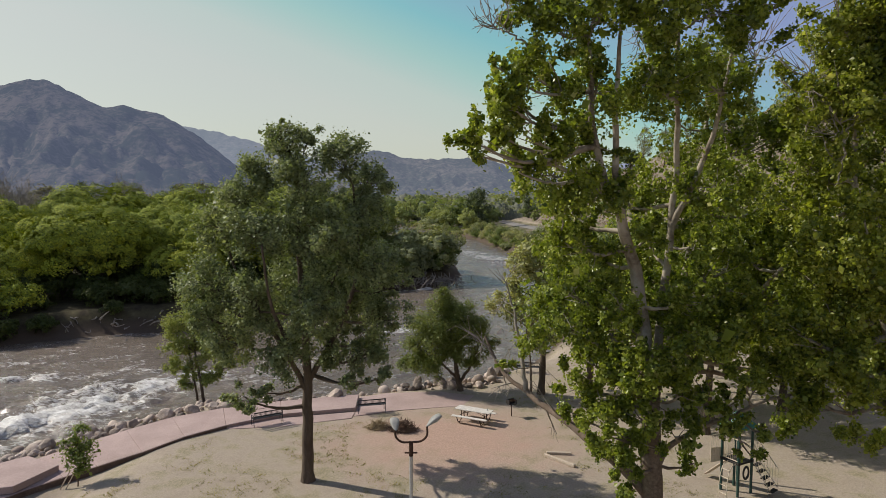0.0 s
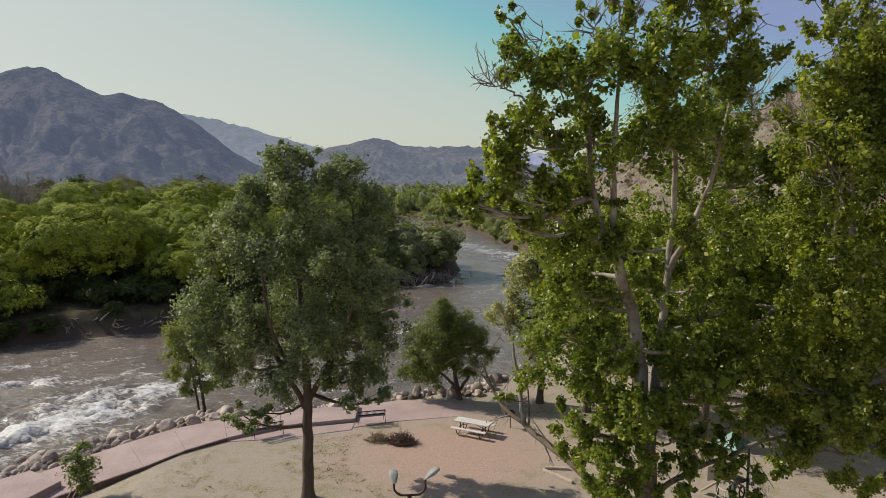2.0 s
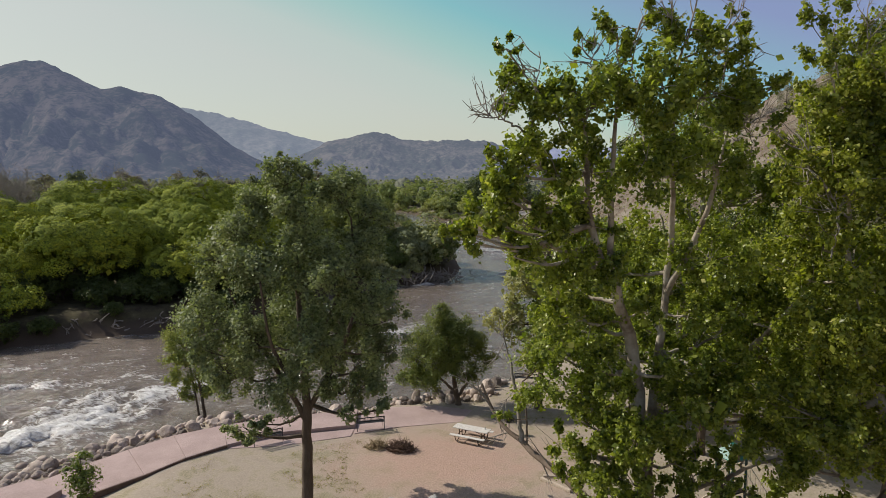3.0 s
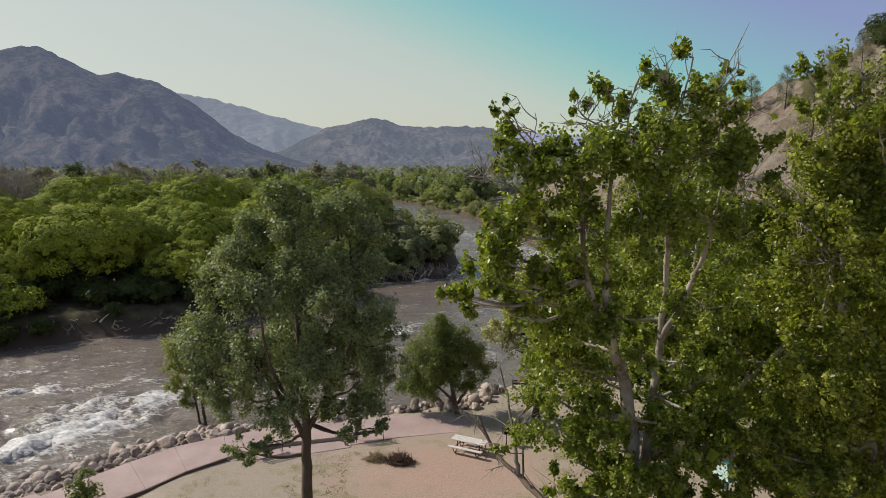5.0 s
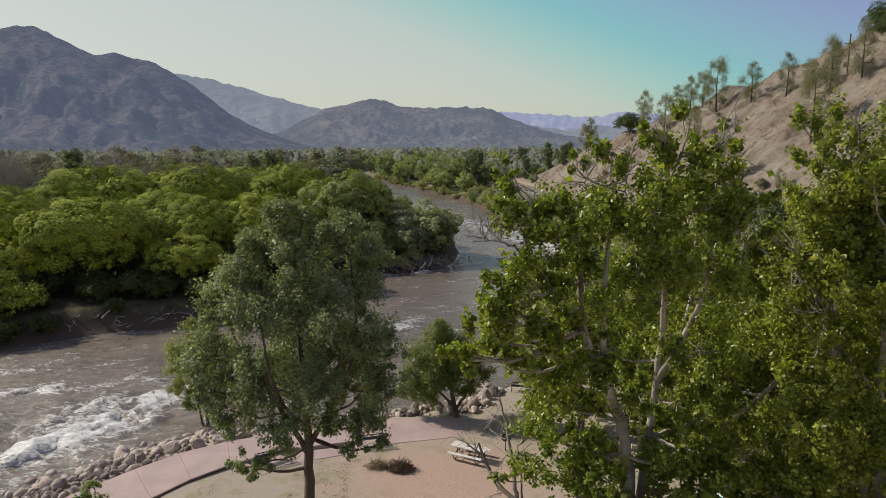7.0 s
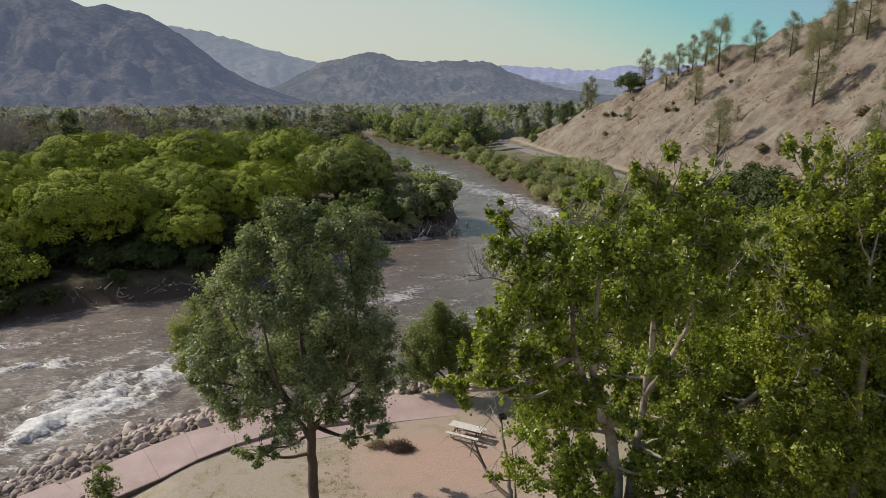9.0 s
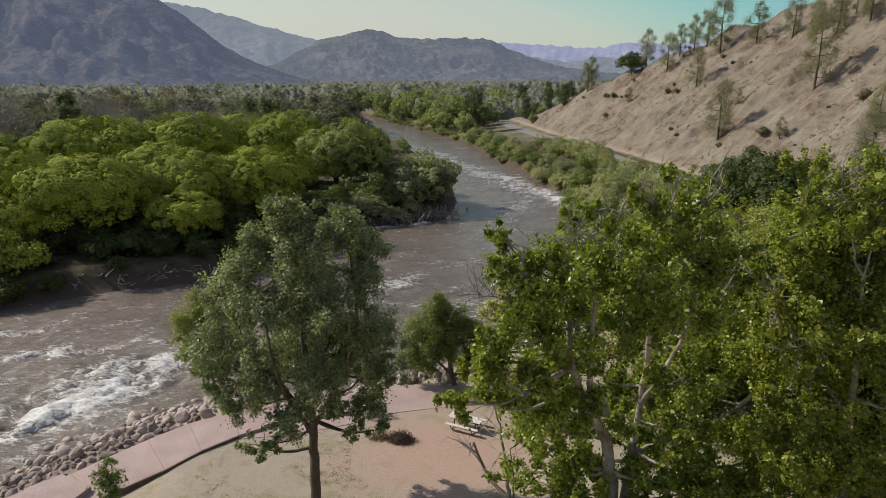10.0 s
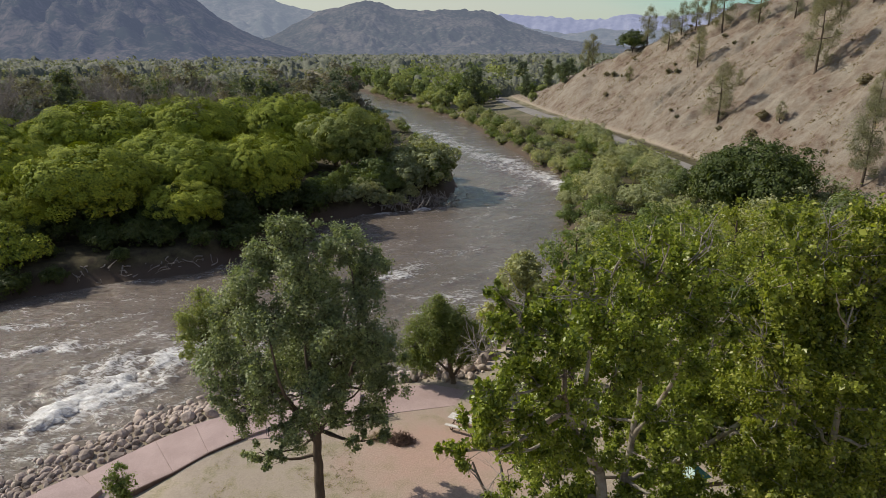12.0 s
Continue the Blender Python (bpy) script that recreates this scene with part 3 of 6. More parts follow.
# ---- mountains far off ----
def mountain(name, dist, profile, depth, seed, material, label):
    p = np.array(profile, float)
    u = np.linspace(p[0, 0], p[-1, 0], 340)
    v = np.linspace(0, 1.25, 80)
    U, V = np.meshgrid(u, v, indexing="ij")
    top = np.interp(U, p[:, 0], p[:, 1])
    k = 5.0 / dist
    Y = dist - depth * (1 - V)
    spur = (fbm(U * k * 1.6, Y * k * 0.5, seed, 4) - 0.5)
    bite = 1 - np.abs(2 * fbm(U * k * 3 + spur * 2, Y * k * 1.2, seed + 5, 5, 0.55) - 1)
    shape = np.where(V < 1, V ** 0.85, 1 - (V - 1) * 1.2)
    Z = top * shape - np.sin(np.pi * np.clip(V, 0, 1)) * top * (0.36 * (bite - 0.3) + 0.25 * spur) + (fbm(U * k * 22, Y * k * 22, seed + 9, 4, 0.6) - 0.5) * dist * 0.006
    X = U * (Y / dist)
    n, m = X.shape
    i, j = np.meshgrid(np.arange(n - 1), np.arange(m - 1), indexing="ij")
    a = i * m + j
    me = mesh_of(name, np.stack([X, Y, np.maximum(Z, -20)], -1).reshape(-1, 3), np.stack([a, a + m, a + m + 1, a + 1], -1).reshape(-1, 4), True)
    return tagged(mesh_part(name, me, material), label, "mountain", "", "structure")


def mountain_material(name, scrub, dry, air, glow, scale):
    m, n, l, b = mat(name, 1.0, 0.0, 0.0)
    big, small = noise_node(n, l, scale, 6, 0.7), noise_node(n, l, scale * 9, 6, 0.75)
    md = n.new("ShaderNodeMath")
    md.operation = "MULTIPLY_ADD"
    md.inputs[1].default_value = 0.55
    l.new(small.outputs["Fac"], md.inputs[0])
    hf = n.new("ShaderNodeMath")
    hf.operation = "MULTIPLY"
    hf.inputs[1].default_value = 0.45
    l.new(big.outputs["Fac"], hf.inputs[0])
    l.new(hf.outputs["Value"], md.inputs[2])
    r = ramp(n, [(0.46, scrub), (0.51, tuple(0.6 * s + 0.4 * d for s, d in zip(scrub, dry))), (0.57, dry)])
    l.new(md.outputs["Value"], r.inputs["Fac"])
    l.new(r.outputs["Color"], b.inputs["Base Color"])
    # distance haze painted on as a bluish emission over the slopes
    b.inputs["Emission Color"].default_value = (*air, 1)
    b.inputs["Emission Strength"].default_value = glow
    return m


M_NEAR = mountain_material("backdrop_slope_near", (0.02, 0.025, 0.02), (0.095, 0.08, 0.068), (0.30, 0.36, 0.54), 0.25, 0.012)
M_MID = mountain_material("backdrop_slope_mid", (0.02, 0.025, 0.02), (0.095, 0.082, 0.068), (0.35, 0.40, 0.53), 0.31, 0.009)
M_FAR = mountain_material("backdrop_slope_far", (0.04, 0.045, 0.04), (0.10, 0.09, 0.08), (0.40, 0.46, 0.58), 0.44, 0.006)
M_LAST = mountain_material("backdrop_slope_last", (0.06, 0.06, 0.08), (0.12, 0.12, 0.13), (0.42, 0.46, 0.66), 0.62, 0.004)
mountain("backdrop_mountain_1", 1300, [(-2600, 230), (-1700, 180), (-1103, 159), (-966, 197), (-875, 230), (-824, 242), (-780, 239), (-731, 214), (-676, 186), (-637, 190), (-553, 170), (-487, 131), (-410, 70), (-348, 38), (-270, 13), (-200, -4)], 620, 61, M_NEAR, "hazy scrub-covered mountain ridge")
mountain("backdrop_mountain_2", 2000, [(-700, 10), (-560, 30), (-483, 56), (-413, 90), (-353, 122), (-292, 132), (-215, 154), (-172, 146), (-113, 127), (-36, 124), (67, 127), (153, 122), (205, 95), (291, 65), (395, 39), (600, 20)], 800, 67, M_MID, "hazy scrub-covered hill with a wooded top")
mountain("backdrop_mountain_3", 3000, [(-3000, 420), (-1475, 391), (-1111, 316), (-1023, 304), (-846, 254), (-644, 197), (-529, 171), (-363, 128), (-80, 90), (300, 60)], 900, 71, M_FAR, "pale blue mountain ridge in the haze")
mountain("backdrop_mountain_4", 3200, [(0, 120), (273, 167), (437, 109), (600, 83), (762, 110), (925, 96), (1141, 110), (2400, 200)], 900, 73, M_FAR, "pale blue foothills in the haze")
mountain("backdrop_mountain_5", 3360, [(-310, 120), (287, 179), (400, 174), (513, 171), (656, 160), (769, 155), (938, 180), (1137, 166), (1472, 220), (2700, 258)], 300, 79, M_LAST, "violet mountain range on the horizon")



# ---- trees ----
def tree(name, stems, lobes, count, size, kind, leaf, bark, label, category="tree", clumps=160, fill=0.22, twig=0.008, up=0.6, base=None, group="", split=True, squash=0.85, spread=0.35, inner=0.45, outward=0.45, loose=0.55, spray=0.0):
    """A tree: stems are lines of (points, radius at the foot, at the end); lobes are (x, y, z, radius) of the crown."""
    base = np.array(base if base is not None else stems[0][0][0], float)
    root = thing(name, tuple(base), label, category, group)
    nodes, radii = [], []
    small = Tubes()
    for q, (pts, r0, r1) in enumerate(stems):
        n = 6 + 3 * len(pts)
        p = bend(np.array(pts, float) - base, n, r0 * 0.10)
        r = np.linspace(r0, r1, n)
        if q == 0:
            r[0] *= 1.35
        tr = Tubes() if split or q == 0 else small
        tr.add(p, r, 9, 0.05)
        if split or q == 0:
            mesh_part("limb" if q else "trunk", tr.mesh("stem"), bark, root)
        nodes.append(p)
        radii.append(r)
    nodes, radii = np.concatenate(nodes), np.concatenate(radii)
    lobes = np.array(lobes, float)
    lobes[:, :3] -= base
    at, out, hubs, own = lobe_points(lobes, count, clumps, fill, squash, inner, spray)
    for i, (x, y, z, r) in enumerate(lobes):
        c = np.array([x, y, z])
        d = np.linalg.norm(nodes - c, axis=1) + 0.9 * np.maximum(nodes[:, 2] - c[2] + 0.3 * r, 0)
        k = int(np.argmin(d))
        a = nodes[k]
        mid = a * 0.45 + c * 0.55 + np.array([0, 0, -0.12 * np.linalg.norm(c - a)])
        r0 = min(radii[k] * 0.7, 0.02 + 0.03 * np.linalg.norm(c - a))
        line = bend([a, mid, c], 8, 0.03 * r)
        lb = Tubes() if split else small
        lb.add(line, np.linspace(max(r0, twig * 2), twig * 1.5, 8), 6, 0.05)
        for h in hubs[own == i] if split else ():
            s = line[rng.integers(4, 8)]
            small.add(bend([s, s * 0.5 + h * 0.5 + rng.normal(0, 0.06 * r, 3), h], 4), np.linspace(twig * 1.3, twig * 0.5, 4), 4)
        if split:
            mesh_part("branch", lb.mesh("branch"), bark, root)
    tagged(mesh_part("twigwork" if split else "branchwork", small.mesh("twigwork"), bark, root), kind="stuff")
    mesh_part("crown", leaf_mesh("crown", at, out, size, kind, up, spread, outward, loose), leaf, root)
    return root


def scatter_lobes(centre, radii, n, r0, r1, seed, shell=0.45):
    """Lobes strewn through an egg-shaped crown, most of them near its skin."""
    g = np.random.default_rng(seed)
    d = g.normal(0, 1, (n, 3))
    d /= np.linalg.norm(d, axis=1)[:, None]
    u = (shell + (1 - shell) * g.uniform(0, 1, n) ** 0.6)[:, None]
    p = np.array(centre) + d * u * np.array(radii)
    return [(*q, g.uniform(r0, r1)) for q in p]


# the broad shade tree on the lawn
tree("shade_tree", [
    ([(-4.5, 20.9, -0.1), (-4.48, 20.9, 1.6), (-4.45, 20.9, 3.2), (-4.5, 20.9, 5.1), (-4.65, 20.9, 7.4), (-4.75, 20.9, 10.2)], 0.21, 0.04),
    ([(-4.46, 20.9, 3.0), (-5.0, 20.8, 4.1), (-5.7, 20.7, 5.4), (-6.6, 20.6, 7.0), (-7.0, 20.5, 8.3)], 0.10, 0.03),
    ([(-4.46, 20.9, 3.3), (-4.0, 20.9, 4.1), (-3.4, 21.0, 5.2), (-2.8, 21.0, 7.0), (-2.9, 20.9, 9.8)], 0.10, 0.03),
    ([(-4.5, 20.9, 4.6), (-4.2, 21.6, 5.6), (-3.6, 22.4, 7.0), (-3.0, 22.6, 9.0)], 0.08, 0.03),
    ([(-4.5, 20.9, 4.0), (-4.9, 20.0, 5.0), (-5.2, 19.2, 6.4), (-5.3, 18.9, 8.0)], 0.08, 0.03)],
    [(-5.0, 20.9, 11.1, .85), (-3.2, 20.9, 10.6, 1.0), (-6.0, 20.9, 10.3, .9), (-2.4, 21.6, 9.9, .9), (-6.4, 20.5, 9.4, 1.0), (-4.4, 20.9, 9.9, 1.2), (-2.6, 21.0, 8.9, 1.0), (-7.1, 20.5, 8.5, 1.0), (-5.6, 19.9, 8.3, 1.2), (-3.8, 20.0, 8.1, 1.2), (-2.2, 20.7, 7.2, 1.1), (-7.4, 20.5, 6.6, 1.1), (-5.9, 19.8, 6.2, 1.2), (-3.9, 19.4, 6.2, 1.1), (-1.9, 20.5, 5.6, .9), (-6.9, 20.3, 4.9, 1.0), (-4.9, 19.6, 4.5, .9), (-2.4, 20.5, 4.3, .9), (-6.4, 20.2, 3.1, .6), (-2.8, 20.3, 3.65, .5), (-4.6, 22.3, 8.4, 1.3), (-5.2, 22.3, 6.2, 1.3), (-3.2, 22.3, 6.0, 1.2)] + [(-1.9, 20.2, 3.7, .38), (-5.7, 20.0, 3.3, .5), (-5.3, 20.9, 11.7, .35), (-4.3, 20.9, 11.3, .5), (-7.7, 20.5, 5.6, .6), (-1.6, 20.5, 6.6, .5), (-3.6, 20.7, 4.3, .7), (-5.4, 23.4, 4.6, .8), (-4.0, 23.7, 4.4, .8), (-2.8, 23.0, 4.6, .7), (-4.6, 23.6, 5.6, .9), (-3.1, 23.4, 5.8, .8), (-6.2, 22.8, 5.4, .8)],
    150000, 0.07, "kite", ASH_LEAF, BARK, "broad green shade tree on the lawn by the walkway", clumps=1000, fill=0.125, spray=0.22, inner=0.3)

# the near sycamores: pale stems, big leaves, a long dead limb reaching out
S_LAB = "tall pale-barked sycamore with big lobed leaves"
near_syc = tree("sycamore", [
    ([(4.35, 12.6, -0.1), (4.3, 12.55, 2.0), (4.2, 12.5, 3.6), (3.99, 12.4, 5.8), (3.69, 12.3, 7.8), (3.26, 11.8, 8.9), (2.68, 11.2, 10.1), (2.4, 10.8, 12.0)], 0.29, 0.03),
    ([(4.2, 12.5, 4.0), (4.25, 12.6, 6.6), (4.39, 12.5, 8.3), (4.4, 12.3, 9.5), (4.1, 11.5, 11.2), (3.9, 10.9, 13.0)], 0.115, 0.025),
    ([(3.3, 11.85, 8.8), (3.05, 11.4, 9.6), (2.9, 11.0, 11.0), (2.9, 10.7, 12.8)], 0.08, 0.02),
    ([(4.22, 12.4, 4.0), (4.36, 12.3, 4.5), (4.72, 12.2, 4.83), (5.09, 12.2, 5.03), (5.63, 12.2, 5.22), (6.11, 12.2, 5.48), (6.8, 12.2, 5.65)], 0.065, 0.03),
    ([(4.4, 12.4, 8.9), (4.8, 11.9, 10.2), (5.0, 11.3, 12.2)], 0.07, 0.02)],
    [(1.2, 10.5, 12.6, .5), (1.0, 10.0, 10.8, .55), (.3, 9.8, 10.3, .3), (2.8, 10.5, 13.3, .4), (3.9, 10.5, 13.4, .55), (4.7, 11.0, 13.2, .5), (1.7, 10.5, 12.1, .6), (2.5, 10.5, 12.3, .75), (3.5, 10.5, 12.5, .8), (4.5, 11.0, 12.5, .75), (5.2, 11.0, 12.1, .5), (1.5, 10.5, 11.3, .65), (2.6, 11.0, 11.2, .8), (3.7, 11.0, 11.3, .8), (4.8, 11.5, 11.3, .75), (1.9, 11.3, 9.8, .8), (2.9, 11.4, 9.6, .6), (2.4, 12.0, 8.5, .75), (2.5, 12.4, 6.9, .65), (4.8, 12.4, 7.4, .7), (3.6, 12.0, 6.2, .7), (5.5, 12.3, 6.8, .7), (5.1, 12.0, 9.6, .8), (3.5, 12.1, 4.8, .5), (5.9, 12.4, 7.2, .6), (3.2, 12.6, 4.2, .42), (3.65, 12.4, 3.5, .36), (2.9, 12.9, 4.9, .45), (5.4, 12.1, 5.5, .4), (6.7, 12.1, 5.3, .5), (7.3, 12.0, 5.6, .4), (6.1, 12.0, 4.95, .3), (5.9, 12.0, 4.5, .25)] + [(4.95, 12.4, 4.2, .35), (3.8, 11.9, 8.7, .45), (4.7, 12.1, 8.5, .5), (3.2, 11.9, 7.5, .5), (4.4, 11.9, 6.7, .45), (4.0, 12.1, 5.5, .5), (3.1, 12.3, 5.6, .45), (5.0, 12.2, 5.7, .5), (2.2, 10.6, 13.2, .25), (4.0, 10.4, 13.9, .28), (3.2, 10.5, 13.6, .28), (4.9, 11.0, 13.7, .25), (1.05, 10.5, 13.1, .22), (0.8, 10.0, 11.4, .25), (5.5, 11.0, 12.6, .3), (3.4, 13.0, 9.4, .6), (3.0, 12.8, 8.3, .55), (4.2, 13.2, 8.5, .55), (2.5, 12.6, 9.1, .5), (5.0, 13.2, 9.0, .6), (4.7, 13.2, 7.4, .6), (3.5, 13.0, 7.0, .6), (2.3, 12.7, 7.6, .5), (2.9, 12.9, 6.1, .5), (4.6, 13.1, 5.9, .55), (5.7, 12.9, 8.0, .6)] + [(4.4, 11.6, 7.6, .48), (4.9, 11.6, 6.8, .5), (4.2, 11.5, 6.6, .48), (5.3, 11.8, 7.7, .52), (3.6, 11.5, 6.3, .45), (4.4, 11.6, 5.8, .45), (5.6, 11.7, 6.0, .5), (3.2, 11.6, 7.2, .45), (0.9, 10.2, 11.0, .4), (0.7, 10.2, 10.5, .38), (1.3, 10.4, 10.4, .45), (1.6, 10.6, 10.1, .48), (0.3, 10.0, 10.15, .34), (1.2, 10.4, 9.8, .35), (1.9, 10.8, 10.7, .5), (2.6, 11.0, 10.3, .45), (3.0, 12.0, 5.6, .5), (3.2, 11.9, 4.9, .45), (3.5, 11.9, 4.3, .42), (3.7, 11.8, 5.3, .45), (3.3, 12.2, 6.3, .5), (3.9, 11.7, 4.8, .36), (4.3, 11.7, 5.0, .42), (4.8, 11.8, 5.5, .45), (2.6, 12.4, 5.9, .42), (5.5, 11.9, 5.2, .4)],
    128000, 0.066, "kite", SYC_LEAF, PALE_BARK, S_LAB, clumps=560, fill=0.115, loose=0.9, up=0.4, spray=0.55)
tree("sycamore", [
    ([(9.9, 12.7, -0.1), (9.7, 12.7, 3.0), (9.0, 12.6, 6.0), (7.9, 12.3, 9.0), (7.4, 12.0, 12.2)], 0.20, 0.015),
    ([(9.3, 12.6, 5.0), (9.0, 12.3, 7.0), (8.6, 12.0, 9.0), (7.9, 11.3, 12.0)], 0.12, 0.03)],
    [(6.8, 11.5, 12.8, .5), (7.4, 11.0, 12.8, .5), (8.2, 11.6, 13.0, .5), (6.4, 12.2, 6.0, .5), (7.0, 11.9, 13.7, .6), (7.6, 12.0, 13.4, .7), (8.3, 12.0, 13.6, .65), (9.0, 12.2, 13.3, .8), (7.6, 12.2, 12.7, .8), (8.6, 12.3, 12.8, .85), (7.0, 12.1, 11.8, .75), (8.0, 12.3, 11.6, .9), (6.9, 12.2, 10.8, .75), (7.4, 12.0, 12.3, .6), (8.3, 12.0, 12.2, .8), (9.2, 12.4, 12.2, .9), (7.2, 12.0, 11.3, .65), (8.2, 12.0, 10.9, .9), (7.2, 11.9, 10.1, .6), (9.4, 12.4, 10.6, .9), (7.8, 11.4, 8.4, .7), (8.6, 11.3, 7.6, .7), (7.0, 11.6, 7.4, .6), (7.7, 11.4, 6.2, .6), (8.8, 11.3, 6.2, .6), (6.6, 11.4, 8.4, .55), (6.3, 11.3, 7.0, .5), (7.2, 11.0, 5.2, .5), (8.2, 11.0, 5.0, .5)]
    + scatter_lobes((8.2, 12.2, 8.8), (2.2, 1.6, 4.2), 40, .5, .9, 5),
    132000, 0.066, "kite", DARK_LEAF, PALE_BARK, "leafy sycamore crowding the edge of the playground", clumps=600, fill=0.12, loose=0.9, up=0.4, spray=0.55)
tree("sycamore", [
    ([(5.15, 15.9, -0.1), (5.3, 15.9, 4.0), (6.02, 15.8, 7.9), (6.37, 15.8, 10.5), (6.2, 15.6, 13.0)], 0.15, 0.03),
    ([(6.05, 15.8, 8.2), (5.7, 15.9, 9.2), (5.4, 15.9, 10.2)], 0.07, 0.02),
    ([(5.5, 15.9, 5.0), (6.9, 14.6, 7.0), (7.8, 14.2, 8.2), (8.4, 14.0, 9.5)], 0.12, 0.03)],
    [(6.2, 15.4, 12.4, .9), (5.2, 15.6, 11.4, .9), (4.8, 16.3, 9.6, .8), (3.6, 16.2, 7.2, .8), (4.0, 16.2, 5.4, .7), (5.0, 16.2, 7.4, .8)]
    + scatter_lobes((7.8, 15.9, 8.2), (3.0, 1.4, 3.9), 36, .6, 1.0, 8),
    76000, 0.072, "kite", SYC_LEAF, PALE_BARK, "white-stemmed sycamore standing behind the others", clumps=440, fill=0.13, loose=0.9, up=0.4, spray=0.5)
# rightmost sycamore: shade from its neighbours is put into the leaf colour
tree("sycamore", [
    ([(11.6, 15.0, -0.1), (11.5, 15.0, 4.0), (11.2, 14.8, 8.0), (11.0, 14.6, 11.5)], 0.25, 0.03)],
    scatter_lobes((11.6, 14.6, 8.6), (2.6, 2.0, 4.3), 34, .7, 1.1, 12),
    70000, 0.085, "kite", SHADED_LEAF, BARK, "dense sycamore shading the play area", clumps=420, fill=0.18, loose=0.8, up=0.4, spray=0.4)


def dead_limb(parent, line, r0, r1, twigs, seed, reach=1.0, name="dead_limb", wood=None):
    """A bare limb with twigs, part of a tree."""
    g = np.random.default_rng(seed)
    p = bend(line, 16, 0.02)
    limb, t = Tubes(), Tubes()
    limb.add(p, np.linspace(r0, r1, 16), 8, 0.05)
    for k in range(twigs):
        i = g.integers(6, 16)
        a = p[i]
        d = g.normal(0, 1, 3) + np.array([-0.5, 0, 0.9])
        d /= np.linalg.norm(d)
        ln = reach * g.uniform(0.4, 1.2)
        b = a + d * ln
        q = bend([a, (a + b) / 2 + g.normal(0, 0.08 * ln, 3), b], 6)
        t.add(q, np.linspace(max(r1 * 0.8, 0.012), 0.005, 6), 5)
        for _ in range(4):
            j = g.integers(2, 6)
            e = q[j] + (d + g.normal(0, 0.7, 3)) * ln * 0.4
            t.add(bend([q[j], e], 3), (0.007, 0.005, 0.003), 4)
    base = Vector(parent.matrix_world.translation)
    me, twig = limb.mesh(name), t.mesh("twigwork")
    for each in (me, twig):
        each.transform(Matrix.Translation(-base))
    ob = mesh_part(name, me, wood or DEAD_WOOD, parent, "bare dead limb")
    tagged(mesh_part("twigwork", twig, DEAD_WOOD, ob), kind="stuff")
    return ob


dead_limb(near_syc, [(4.15, 12.6, 3.4), (3.73, 12.7, 3.85), (2.73, 13.5, 4.55), (1.89, 14.5, 5.0), (1.42, 15.0, 5.3), (1.0, 15.4, 6.1)], 0.125, 0.03, 12, 1, 1.0, wood=LIMB)
dead_limb(near_syc, [(1.89, 14.5, 5.0), (1.85, 14.8, 5.6), (1.7, 15.1, 6.6), (1.5, 15.3, 7.4)], 0.06, 0.015, 10, 2, 0.9)
for _k, (_x, _y, _z) in enumerate(((3.6, 10.5, 13.6), (4.7, 11.0, 13.5), (2.4, 10.6, 12.9), (1.5, 10.5, 12.6), (3.0, 10.5, 13.0))):
    dead_limb(near_syc, [(_x, _y, _z - 0.8), (_x + 0.05, _y, _z), (_x + 0.1, _y, _z + 0.45)], 0.018, 0.006, 7, 20 + _k, 0.45)
for _k, (_x, _y, _z) in enumerate(((5.4, 11.6, 11.6), (6.6, 11.9, 11.2), (7.6, 12.0, 13.4), (8.4, 12.0, 12.6), (5.0, 11.2, 12.9), (7.0, 11.6, 10.2), (2.2, 12.0, 9.4), (3.4, 11.2, 11.9))):
    dead_limb(near_syc, [(_x, _y, _z - 0.6), (_x + 0.06, _y - 0.1, _z), (_x - 0.05, _y - 0.2, _z + 0.5)], 0.016, 0.006, 12, 40 + _k, 0.55)
dead_limb(near_syc, [(1.4, 10.5, 11.8), (1.0, 10.3, 12.0), (0.75, 10.2, 12.05)], 0.02, 0.008, 10, 3, 0.5)
tree("low_branch_shoots", [([(2.0, 14.4, 4.9), (2.0, 14.5, 5.6), (1.9, 14.6, 6.4)], 0.03, 0.01)],
     [(1.9, 14.3, 6.2, .35), (2.2, 14.4, 7.0, .5), (2.6, 14.2, 7.6, .5), (1.5, 14.6, 5.6, .25)], 2600, 0.07, "kite", SYC_LEAF, PALE_BARK, "young leafy shoots rising from the dead limb", "branch", clumps=40, split=False, group="")

